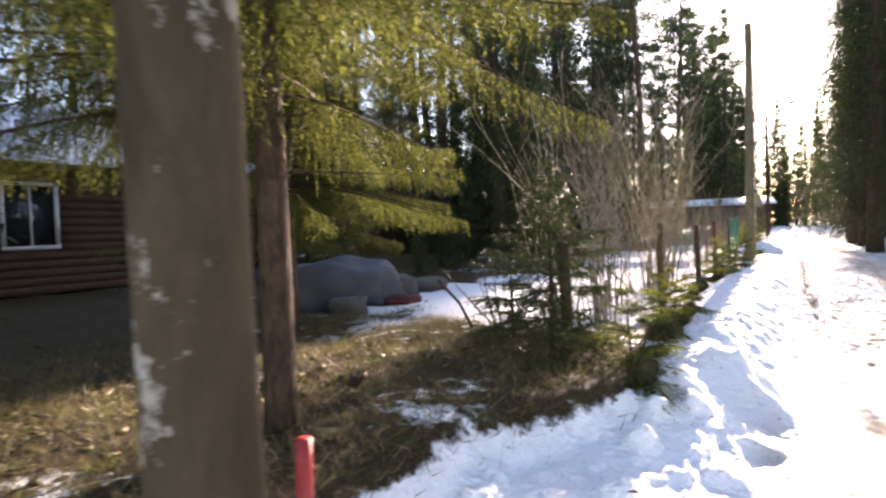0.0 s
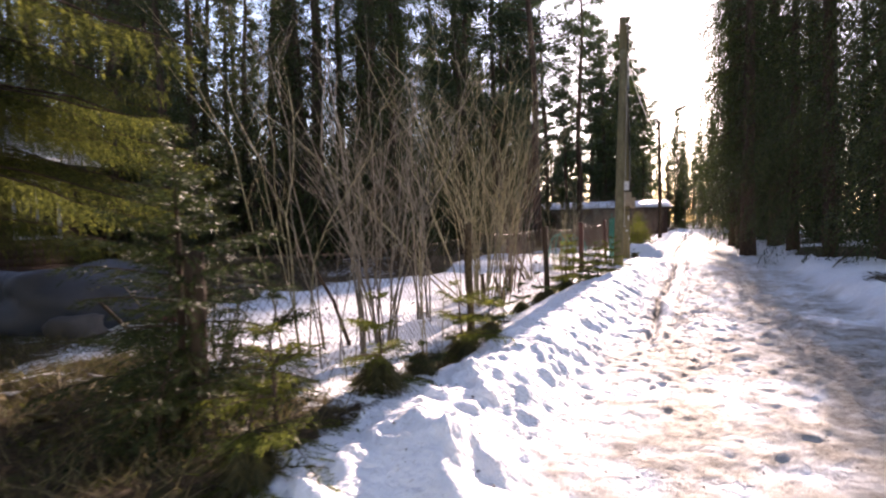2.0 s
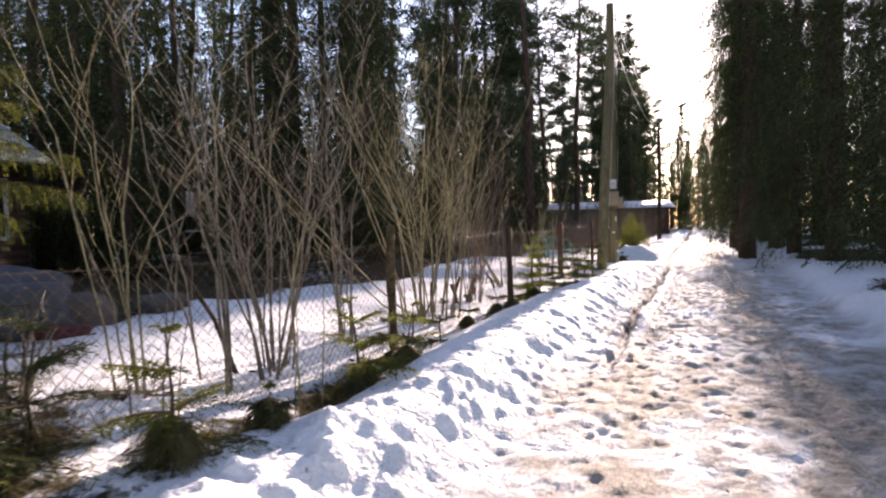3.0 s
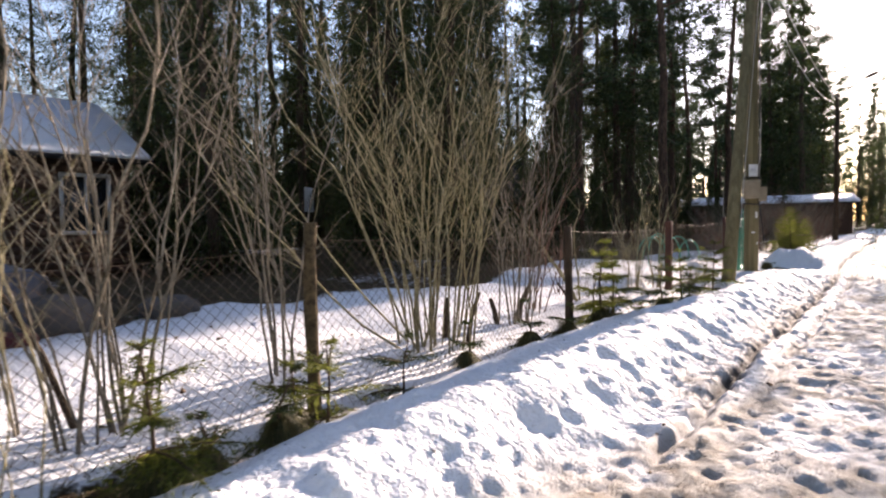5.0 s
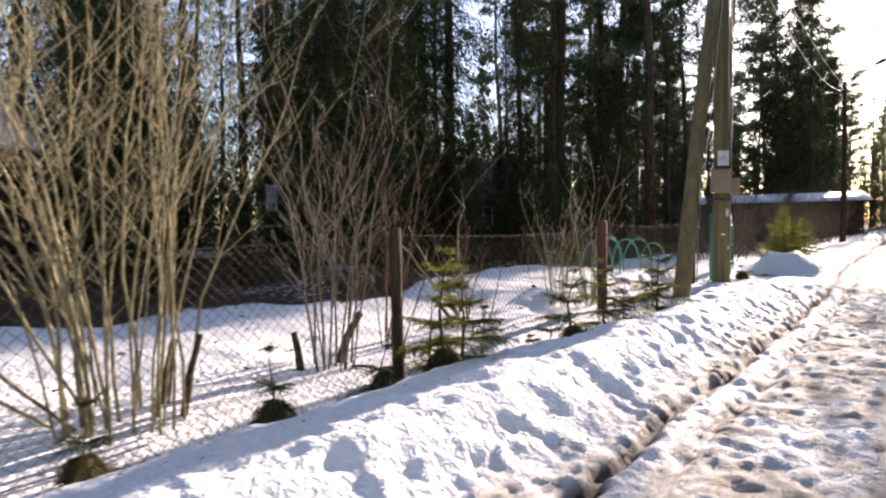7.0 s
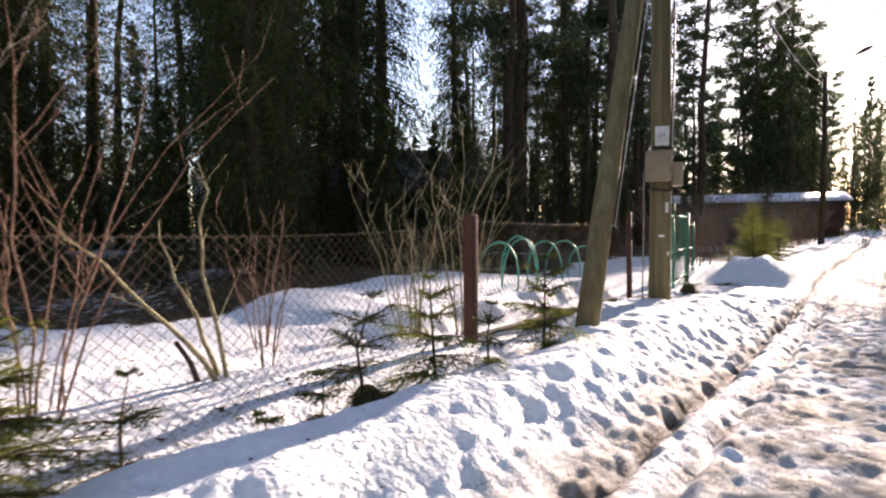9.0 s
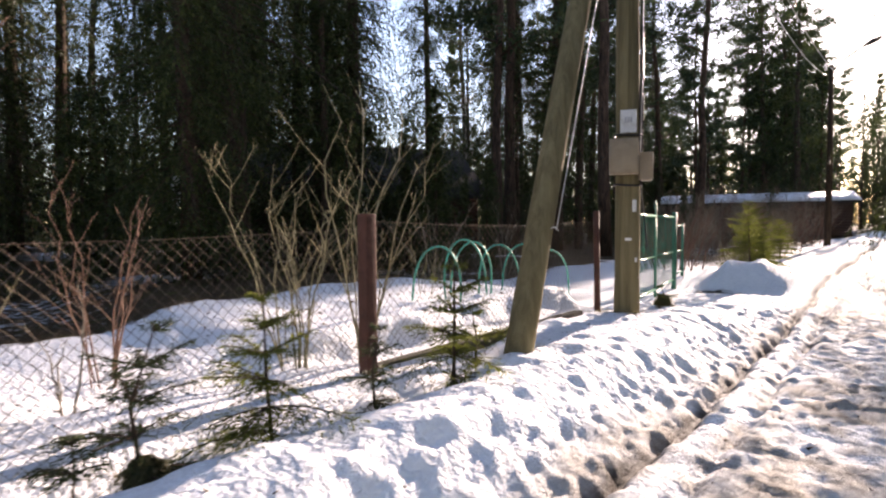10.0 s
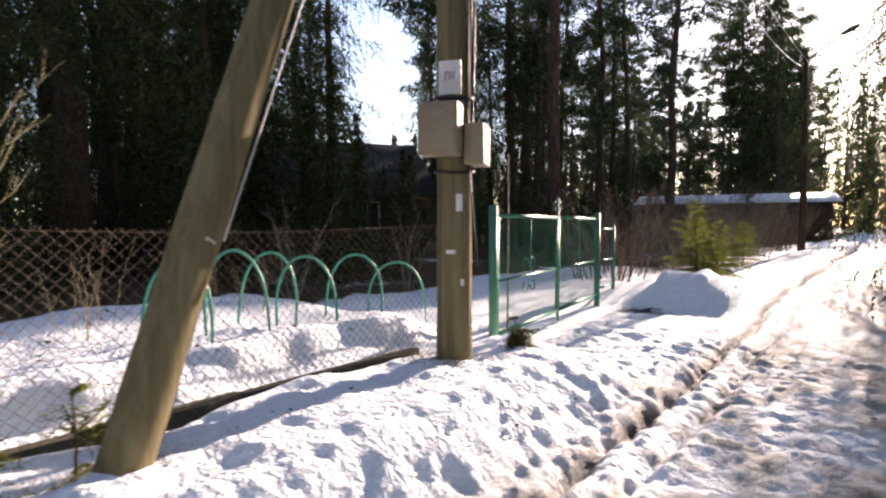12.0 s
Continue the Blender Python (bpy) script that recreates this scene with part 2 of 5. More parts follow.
def RUT(y):
    """The middle of the narrow wheel rut."""
    return np.interp(y, (-5, 5, 8, 11, 13, 16, 19.4, 23, 27, 60), (0.5, 0.46, 0.30, 0.12, 0.07, 0.06, 0.02, -0.12, -0.28, -0.5)) + 0.02 * np.sin(y * 1.9)


def bank_edge(y):
    """The line at which the ploughed snow ends, on the garden side."""
    return np.interp(y, (-5, 1.9, 2.6, 3.4, 3.9, 5.5, 8, 10, 12.5, 14.5, 16, 17, 18, 20, 24, 60),
                     (-1.75, -1.70, -1.60, -1.12, -1.0, -1.0, -1.22, -1.38, -1.42, -1.18, -1.12, -1.6, -1.85, -1.75, -1.9, -2.2))


def cover(x, y):
    """Where the ground has no snow, 0 to 1."""
    left = step(-5.1, -5.7, x + 0.7 * rough(x, y, 3.0, 3) + 1.3 * step(14.8, 12.5, y) + 0.08 * np.clip(y - 20, 0, 20))
    early = step(0.22, -0.02, x - bank_edge(y)) * step(6.0, 4.2, y + 0.2 * x + 1.3 * rough(x, y, 1.2, 8, 4))
    ditch = (0.55 + 0.9 * rough(x, y, 0.5, 9)) * np.exp(-((x - bank_edge(y) + 0.3) / 0.28) ** 2) * step(10.5, 6.0, y)
    right = step(3.2, 4.4, x + rough(x, y, 3.0, 5)) * (0.55 + 1.2 * rough(x, y, 2.5, 21))
    gateway = 0.62 * np.exp(-((x + 1.7) / 0.6) ** 2 - ((y - 24.2) / 0.45) ** 2)
    far = step(26, 32, y) * step(-2.0, -3.5, x) * 0.7
    patch = rough(x, y, 0.9, 31, 4)
    wild = left * np.clip(0.78 + 0.8 * rough(x, y, 3.0, 14), 0, 1)
    return np.clip(np.maximum.reduce([wild, early * (0.76 + 0.8 * patch), ditch, gateway, right, far * (0.9 + 0.5 * patch)]), 0, 1)


def height(x, y):
    z = 0.012 * rough(x, y, 0.22, 41, 3) + 0.03 * rough(x, y, 1.1, 45, 2)
    bare = cover(x, y)
    # bank of ploughed snow along the road
    e = bank_edge(y) + 0.10 * rough(x * 0.5, y, 0.8, 51, 3)
    inner = -0.12 + 0.12 * rough(x * 0.3, y, 1.0, 53)
    crest = (0.12 + 0.22 * step(2.8, 4.6, y)) * step(inner + 0.12, inner - 0.65, x)
    fall = step(e + 0.25, e - 0.12, x)
    lumps = 0.045 * rough(x, y, 0.5, 55, 2) + 0.012 * rough(x, y, 0.10, 59, 2) + 0.022 * rough(x, y, 0.33, 60, 2) + 0.035 * np.clip(rough(x, y, 0.16, 63, 2) - 0.06, 0, 1) + 0.03 * (0.12 - np.abs(rough(x, y, 0.24, 68, 1))) - 0.08 * np.clip(rough(x, y, 0.22, 69, 2) - 0.13, 0, 1) - 0.06 * np.clip(rough(x * 1.6, y, 0.13, 72, 2) - 0.2, 0, 1) + 0.19 * np.clip(rough(x, y, 0.19, 57, 3) - 0.05, 0, 1) * step(9, 5.5, y)
    tread = 0.016 * np.sin((y + 1.6 * x) * 36 + 5 * rough(x, y, 0.8, 58)) * np.exp(-((x + 0.36 + 0.15 * rough(x, y, 1.5, 62)) / 0.17) ** 2) * (0.55 + 1.2 * rough(x, y, 0.6, 64))
    drive = 1 - 0.8 * step(19.9, 20.8, y) * (1 - step(24.4, 25.4, y))
    keep = (1 - 0.6 * step(40, 60, y)) * drive
    z = z + (crest * keep + (lumps + tread) * step(inner + 0.1, inner - 0.3, x) * (1 - 0.6 * step(40, 60, y))) * (1 - fall)
    # the garden and the forest floor beyond the bank
    left = 0.23 + 0.18 * step(7.2, 4.8, y) * step(-5.2, -3.0, x) - 0.09 * np.exp(-((x - e + 0.32) / 0.2) ** 2) * step(4.5, 6.5, y)
    left = left + (0.12 * rough(x, y, 1.1, 61, 4) + 0.03 * rough(x, y, 0.3, 66, 2)) * step(-1.7, -2.7, x)
    z = z + fall * left * np.where(x > -2.6, drive, 1 - 0.4 * (1 - drive))
    z = z + 0.24 * step(-2.25, -2.55, x + 0.25 * rough(x, y, 0.7, 65)) * step(15.0, 16.2, y) * (1 - step(19.6, 20.6, y))
    # heap of snow beyond the gate
    for cx, cy, r, h in ((-1.5, 25.9, 0.7, 0.24), (-2.1, 26.5, 0.55, 0.25), (-1.2, 51, 1.7, 0.8), (-0.45, 4.8, 0.30, 0.17), (-0.25, 4.5, 0.2, 0.08)):
        d2 = ((x - cx) / r) ** 2 + ((y - cy) / (r * 1.1)) ** 2
        z = z + h * np.exp(-d2 * 1.4) * (1 + 1.3 * rough(x, y, 0.4, 67, 3))
    # right-hand verge
    z = z + 0.28 * step(2.7, 3.3, x + 0.3 * rough(x, y, 1.0, 71)) * (1 + 0.8 * rough(x, y, 0.6, 75))
    # wheel ruts
    jag = 0.05 * rough(x * 0.2, y, 0.16, 83, 2)
    for c, depth, w in ((RUT(y) + jag, 0.09 * step(8, 11, y) + 0.01, 0.045), (RUT(y) + 0.30 - jag, 0.05 * step(9, 13, y) + 0.012, 0.045), (RUT(y) + 1.55, 0.04, 0.10)):
        z = z - depth * np.exp(-((x - c) / w) ** 2) * (0.8 + 0.6 * rough(x, y, 0.4, 81))
        z = z + depth * 0.35 * np.exp(-((np.abs(x - c) - 0.11) / 0.05) ** 2) * np.clip(0.4 + 1.6 * rough(x, y, 0.12, 85, 2), 0, 1.2)
    ice = np.exp(-((x - RUT(y) - 0.15) / 0.09) ** 2) * step(9, 12, y)
    crumbs = 0.034 * rough(x, y, 0.075, 89, 3) + 0.035 * np.clip(rough(x, y, 0.13, 92, 2) - 0.1, 0, 1) + 0.02 * rough(x, y, 0.4, 90, 2)
    z = z + crumbs * (1 - 0.85 * ice) * step(-0.65, -0.3, x) * (1 - step(2.6, 3.0, x)) * (0.5 + 0.5 * step(5, 9, y))
    # trampled hollow with wet gravel
    z = z - 0.05 * np.exp(-((x - 0.48) / 0.16) ** 2 - ((y - 4.75) / 0.3) ** 2)
    z = z - 0.04 * bare + 0.05 * bare * rough(x, y, 0.35, 91)
    z = z + 1.2 * rough(x, y, 60.0, 95, 2) * step(60, 160, np.hypot(x, y))
    return z


def spread(lo, hi, fine, far, grow=1.17):
    inner = list(np.arange(lo, hi, fine))
    a, s, left = lo, fine, []
    while a > -far:
        s *= grow
        a -= s
        left.append(a)
    b, s, right = inner[-1], fine, []
    while b < far:
        s *= grow
        b += s
        right.append(b)
    return np.array(left[::-1] + inner + right)


def build_ground():
    gx, gy = spread(-2.5, 2.3, 0.027, 900), spread(1.8, 22.5, 0.034, 900)
    X, Y = np.meshgrid(gx, gy, indexing="ij")
    Z = height(X, Y)
    rng = np.random.RandomState(5)
    # footprints and melt hollows
    for k in range(340):
        cx, cy = (rng.normal(-0.55, 0.33), rng.uniform(1, 25)) if k < 110 else (rng.uniform(0.3, 3.0), rng.uniform(4, 25))
        r, d = rng.uniform(0.03, 0.065), 0.0065 * rng.lognormal(0.8, 0.45) * (1 if k < 110 else 0.12)
        if cx < bank_edge(cy) + 0.1:
            continue
        i0, i1 = np.searchsorted(gx, (cx - 0.4, cx + 0.4))
        j0, j1 = np.searchsorted(gy, (cy - 0.4, cy + 0.4))
        if i1 > i0 and j1 > j0:
            q = ((X[i0:i1, j0:j1] - cx) / r) ** 2 + ((Y[i0:i1, j0:j1] - cy) / (r * rng.uniform(0.8, 1.5))) ** 2
            Z[i0:i1, j0:j1] += -d * np.exp(-q) + 0.4 * d * np.exp(-(np.sqrt(q) - 1.6) ** 2 * 3)
    nx, ny = len(gx), len(gy)
    i, j = np.meshgrid(np.arange(nx - 1), np.arange(ny - 1), indexing="ij")
    quads = np.stack([i * ny + j, (i + 1) * ny + j, (i + 1) * ny + j + 1, i * ny + j + 1], -1).reshape(-1, 4)
    s = Soup().add(np.stack([X, Y, Z], -1).reshape(-1, 3), None, quads)
    ob = part("ground", s, GROUND, smooth=True)
    tagged(ob, "snow-covered ground with a rutted road and brown needle litter", "ground", kind="structure")
    road = step(-0.45, 0.15, X + 0.2 * rough(X, Y, 0.8, 101)) * (1 - step(2.6, 3.1, X))
    tread = np.maximum.reduce([0.75 * np.exp(-((X - RUT(Y) + 0.24) / 0.26) ** 2) * step(9, 13, Y), 0.8 * np.exp(-((X - RUT(Y) - 0.25) / 0.15) ** 2) * step(15, 11, Y), 0.7 * np.exp(-((X - RUT(Y) - 1.55) / 0.35) ** 2)])
    packed = np.clip(road * (0.42 + 0.12 * step(14, 9, Y) + 0.7 * tread + 0.6 * rough(X, Y, 0.9, 105, 4) + 0.9 * rough(X, Y, 0.16, 107, 3)) * (1 - 0.7 * np.exp(-((X - RUT(Y) - 0.15) / 0.08) ** 2) * step(9, 12, Y)), 0, 1)
    wet = np.clip(np.exp(-((X - RUT(Y) - 0.05 * rough(X * 0.2, Y, 0.16, 83, 2)) / 0.055) ** 2) * step(8.5, 12, Y) * (1.15 + 1.5 * rough(X, Y, 0.5, 111, 4)), 0, 1)
    wet = np.maximum(wet, np.clip(np.exp(-((X - RUT(Y) - 0.30) / 0.04) ** 2) * step(12, 14, Y) * (0.45 + 2.2 * rough(X, Y, 0.22, 112, 3)), 0, 1))
    wet = np.maximum(wet, np.clip(np.exp(-((X - 0.48) / 0.13) ** 2 - ((Y - 4.75) / 0.2) ** 2) * (1.4 + 3 * rough(X, Y, 0.12, 113)), 0, 1))
    dirt = np.clip(road * 0.6 + 0.4 * np.exp(-((X + 0.3) / 0.5) ** 2) + rough(X, Y, 1.5, 115), 0, 1)
    for name, val in (("bare", cover(X, Y)), ("packed", packed), ("wet", wet * 0.9), ("dirt", dirt)):
        a = ob.data.attributes.new(name, "FLOAT", "POINT")
        a.data.foreach_set("value", val.ravel().astype(np.float32))
    return gx, gy, Z


GX, GY, GZ = build_ground()


def ground_z(x, y):
    i = min(max(int(np.searchsorted(GX, x)) - 1, 0), len(GX) - 2)
    j = min(max(int(np.searchsorted(GY, y)) - 1, 0), len(GY) - 2)
    u, v = (x - GX[i]) / (GX[i + 1] - GX[i]), (y - GY[j]) / (GY[j + 1] - GY[j])
    return float((GZ[i, j] * (1 - u) + GZ[i + 1, j] * u) * (1 - v) + (GZ[i, j + 1] * (1 - u) + GZ[i + 1, j + 1] * u) * v)


# ---- trees ----
def wander(rng, a, b, n, amount):
    t = np.linspace(0, 1, n)[:, None]
    p = np.asarray(a) * (1 - t) + np.asarray(b) * t
    off = np.cumsum(rng.normal(0, amount, (n, 3)), axis=0)
    off -= off[0]
    return p + off * (t * 0.6 + 0.4) * (np.arange(n)[:, None] > 0)


def bough_needles(soup, rng, pts, width, twigs, droop, blade, bw, thick=2.2):
    """A spruce bough: hanging side twigs of blades along a line."""
    n = len(pts)
    for k in range(twigs):
        f = (k + 0.5 + rng.uniform(-0.4, 0.4)) / twigs
        f = min(max(f, 0.02), 0.99)
        i = f * (n - 1)
        i0 = min(int(i), n - 2)
        p = pts[i0] + (pts[i0 + 1] - pts[i0]) * (i - i0)
        way = unit(pts[i0 + 1] - pts[i0])
        side = unit(np.cross(way, (0, 0, 1))) * (1 if k % 2 else -1)
        ln = width * (1.15 - 0.8 * f) * rng.uniform(0.6, 1.25)
        tw = unit(way * 0.5 + side * rng.uniform(0.2, 1.0) + np.array([0, 0, -droop * rng.uniform(0.2, 1.6)]))
        m = max(3, int(ln / blade * thick))
        t = np.linspace(0.05, 1, m)[:, None]
        base = p + tw * ln * t + np.array([0, 0, -droop * 0.25 * ln]) * t ** 2
        spin = rng.normal(0, 1, (m, 3))
        out = unit(np.cross(spin, tw))
        soup.blades(base, unit(tw * 0.8 + out * 0.9), unit(np.cross(out, tw)), blade * rng.uniform(0.7, 1.2, m), bw)


def spruce(name, seed, tall, reach, clear, whorls, per, twigs, blade, bw, droop=0.5, needle=None, trunk_r=None, label=""):
    rng = np.random.RandomState(seed)
    top = thing(name, label, "tree")
    r0 = trunk_r or tall * 0.012
    trunk = Soup()
    line = wander(rng, (0, 0, -0.15), (rng.normal(0, 0.01) * tall, rng.normal(0, 0.01) * tall, tall), 9, 0.004 * tall)
    trunk.tube(line, np.linspace(r0, r0 * 0.08, 9) * np.array([1.15] + [1] * 8), 10)
    crown, limbs = Soup(), Soup()
    whim = rng.uniform(0.7, 1.2, whorls)
    for w in range(whorls):
        f = w / max(whorls - 1, 1)
        z = tall * (clear + (0.97 - clear) * f)
        c = np.array([np.interp(z, line[:, 2], line[:, k]) for k in range(3)])
        for b in range(per):
            a = 2 * math.pi * (b + rng.uniform(-0.35, 0.35)) / per + w * 1.1
            ln = reach * ((1 - f) ** 0.8 + 0.06) * rng.uniform(0.35, 1.2) * whim[w]
            rise = 0.45 * f - 0.05
            k = 6
            t = np.linspace(0, 1, k)[:, None]
            d = np.array([math.cos(a), math.sin(a), 0])
            pts = c + np.array([0, 0, rng.uniform(-0.6, 0.6) * tall * 0.9 / whorls]) + d * ln * t + np.array([0, 0, 1]) * ln * (rise * t - droop * 0.7 * (1 - f * 0.7) * t ** 1.7 + 0.12 * t ** 3)
            pts = pts + rng.normal(0, 0.015 * ln, (k, 3)) * t
            limbs.tube(pts[[0, 2, 5]], np.linspace(max(0.004, r0 * 0.13 * (1 - f * 0.7)), 0.002, 3), 3, False)
            bough_needles(crown, rng, pts[1 if ln > 0.6 else 0:], ln * 0.46 + 0.1, twigs, droop, blade, bw)
    # dead lower branches
    for k in range(int(90 * clear)):
        a, z, ln = rng.uniform(0, 6.283), tall * clear * rng.uniform(0.25, 1.1), rng.uniform(0.4, 1.5)
        c = np.array([np.interp(z, line[:, 2], line[:, q]) for q in range(3)])
        d = np.array([math.cos(a), math.sin(a), rng.uniform(-0.35, 0.05)])
        limbs.tube(wander(rng, c, c + d * ln, 5, 0.04 * ln), np.linspace(0.018, 0.004, 5), 3, False)
    part("trunk", trunk, BARK_SPRUCE, top, smooth=True)
    tagged(part("branchwood", limbs, BARK_SPRUCE, top), kind="stuff")
    tagged(part("crown", crown, needle or NEEDLE, top), kind="stuff")
    return top


def pine(name, seed, tall, clear, limbs_n, label):
    rng = np.random.RandomState(seed)
    top = thing(name, label, "tree")
    line = wander(rng, (0, 0, -0.2), (rng.normal(0, 0.02) * tall, rng.normal(0, 0.02) * tall, tall), 10, 0.006 * tall)
    trunk = Soup().tube(line, np.linspace(tall * 0.0095, tall * 0.0015, 10), 9)
    crown, limbs = Soup(), Soup()
    for w in range(limbs_n):
        f = w / (limbs_n - 1)
        z = tall * (clear + (1.0 - clear) * f)
        c = np.array([np.interp(z, line[:, 2], line[:, k]) for k in range(3)])
        a = rng.uniform(0, 6.3)
        ln = tall * 0.14 * (1.1 - 0.75 * f) * rng.uniform(0.5, 1.2)
        d = np.array([math.cos(a), math.sin(a), rng.uniform(-0.1, 0.45)])
        pts = wander(rng, c, c + d * ln, 5, 0.05 * ln)
        limbs.tube(pts[[0, 2, 4]], [0.05, 0.03, 0.012], 3, False)
        for k in range(10):
            p = pts[0] + (pts[-1] - pts[0]) * rng.uniform(0.3, 1.08) + rng.normal(0, 0.16 * ln, 3) * np.array([1, 1, 0.45])
            m = 26
            out = unit(rng.normal(0, 1, (m, 3)) + np.array([0, 0, 0.35]))
            base = p + out * rng.uniform(0, 0.22, (m, 1)) + rng.normal(0, 0.16, (m, 3)) * np.array([1.4, 1.4, 0.5])
            crown.blades(base, out, unit(np.cross(out, rng.normal(0, 1, (m, 3)))), rng.uniform(0.22, 0.42, m), 0.085)
    for k in range(7):
        z = tall * rng.uniform(0.25, clear)
        c = np.array([np.interp(z, line[:, 2], line[:, q]) for q in range(3)])
        a = rng.uniform(0, 6.3)
        limbs.tube([c, c + np.array([math.cos(a), math.sin(a), 0.1]) * rng.uniform(0.3, 1.2)], [0.02, 0.006], 3, False)
    part("trunk", trunk, BARK_PINE, top, smooth=True)
    tagged(part("branchwood", limbs, BARK_PINE, top), kind="stuff")
    tagged(part("crown", crown, NEEDLE_PINE, top), kind="stuff")
    return top


def bush(name, seed, stems, tall, lean, thick, material, twiggy, label, at, curve=0.25, foot=0.25, bias=(0.0, 0.0), group=""):
    """A leafless shrub: every stem is a part with its side twigs."""
    rng = np.random.RandomState(seed)
    top = thing(name, label, "shrub", group, (at[0], at[1], ground_z(*at) - 0.03))
    for s in range(stems):
        soup = Soup()
        a, r = rng.uniform(0, 6.283), foot * math.sqrt(rng.rand())
        base = np.array([math.cos(a) * r, math.sin(a) * r, 0])
        h = tall * rng.uniform(0.55, 1.05)
        out = np.array([math.cos(a + rng.normal(0, 0.5)), math.sin(a + rng.normal(0, 0.5)), 0]) * lean * h * rng.uniform(0.2, 1.1) + np.array([*bias, 0]) * h
        k = 9
        t = np.linspace(0, 1, k)[:, None]
        pts = base + out * t ** (1 + curve) + np.array([0, 0, h]) * t + np.cumsum(rng.normal(0, 0.036 * h, (k, 3)), 0) * np.array([1, 1, 0.2]) * t
        rr = thick * rng.uniform(0.6, 1.15)
        soup.tube(pts, np.linspace(rr, rr * 0.22, k), 5)

        def side(line, level, r1):
            for q in range(int(twiggy * (1 if level == 0 else 0.35) * rng.uniform(0.6, 1.4))):
                f = rng.uniform(0.25 if level == 0 else 0.15, 0.98)
                i = f * (len(line) - 1)
                i0 = min(int(i), len(line) - 2)
                p = line[i0] + (line[i0 + 1] - line[i0]) * (i - i0)
                w = unit(line[i0 + 1] - line[i0])
                ang = rng.uniform(0, 6.283)
                d = unit(w * 0.65 + np.array([math.cos(ang), math.sin(ang), 0.2]) * rng.uniform(0.45, 1.0))
                ln = h * rng.uniform(0.08, 0.38) * (1.15 - 0.6 * f) * (1 if level == 0 else 0.35)
                tt = np.linspace(0, 1, 5)[:, None]
                tw = p + d * ln * tt + np.array([0, 0, 0.18 * ln]) * tt ** 2 + np.cumsum(rng.normal(0, 0.03 * ln, (5, 3)), 0) * tt
                r2 = max(0.0018, r1 * 0.4 * (1.1 - 0.5 * f))
                soup.tube(tw, np.linspace(r2, 0.0014, 5), 4 if level == 0 else 3, False)
                if level == 0:
                    side(tw, 1, r2)

        side(pts, 0, rr)
        part("stem", soup, material, top, smooth=True)
    return top


# ---- utility poles ----
def utility_pole():
    x, y = -1.3, 19.1
    z = ground_z(x, y)
    top = thing("utility_pole", "weathered olive-brown wooden utility pole with meter boxes", "utility pole", at=(x, y, z))
    rng = np.random.RandomState(3)
    s = Soup()
    zs = np.linspace(-0.3, 6.95, 30)
    s.tube(np.stack([0.006 * np.sin(zs * 1.3), -0.004 * zs, zs], -1), np.linspace(0.142, 0.10, 30) + rng.normal(0, 0.0015, 30), 20)
    part("pole", s, POLE_WOOD, top, smooth=True)
    face = pose(0, 0, 0, 0, 0, 25)
    part("number_plate", Soup().box((-0.085, -0.135, 2.02), (0.085, -0.118, 2.27), face, 0.004), PLATE_WHITE, top, "white number plate with faded digits")
    bars = Soup()
    for k, dx in enumerate((-0.03, 0.0, 0.03)):
        bars.box((dx - 0.009, -0.139, 2.13), (dx + 0.009, -0.136, 2.19), face)
    part("plate_digits", bars, plain("faded_ink", (0.48, 0.48, 0.5), 0.7), top, "grey worn digits")
    box = part("meter_box", Soup().box((-0.20, -0.30, 1.56), (0.10, -0.125, 1.94), face, 0.012), BOX_TAN, top, "beige steel meter box")
    part("box_door", Soup().box((-0.18, -0.309, 1.58), (0.08, -0.301, 1.92), face, 0.004), BOX_TAN, box)
    part("box_lock", Soup().tube([(-0.15, -0.32, 1.75), (-0.15, -0.308, 1.75)], [0.012, 0.012], 10), DARK_METAL, box)
    part("meter_box", Soup().box((0.11, -0.15, 1.50), (0.26, 0.12, 1.80), face, 0.01), BOX_TAN, top, "narrow tan steel meter box")
    for a, z, w, h in ((-35, 1.22, 0.05, 0.13), (-62, 0.85, 0.07, 0.03), (-25, 0.62, 0.03, 0.05)):
        part("paper_scrap", Soup().box((-w / 2, -0.141, z - h / 2), (w / 2, -0.134, z + h / 2), pose(0, 0, 0, 0, 0, a + 90), 0.002), PLATE_WHITE, top, "torn pale paper scrap")
    for zz in (1.45, 2.0):
        ring = [(0.148 * math.cos(a), 0.148 * math.sin(a), zz + 0.01 * math.sin(2 * a)) for a in np.linspace(0, 6.283, 21)]
        part("strap", Soup().tube(ring, [0.012] * 21, 5, False), DARK_METAL, top, "dark rubber strap")
    for k, (a, z0, z1) in enumerate(((-5, 0.75, 6.8), (8, 1.3, 6.8), (22, 1.45, 6.8))):
        zz = np.linspace(z1, z0, 30)
        a = radians(a)
        rr = 0.15 + 0.012 * np.sin(zz * 2.2 + k) + (0.10 * np.clip(1.5 - zz, 0, 1) if k < 2 else 0)
        part("cable", Soup().tube(np.stack([rr * math.cos(a), rr * math.sin(a), zz], -1), [0.008 if k != 1 else 0.006] * 30, 6), CABLE if k != 1 else CABLE_GREY, top)
    return top


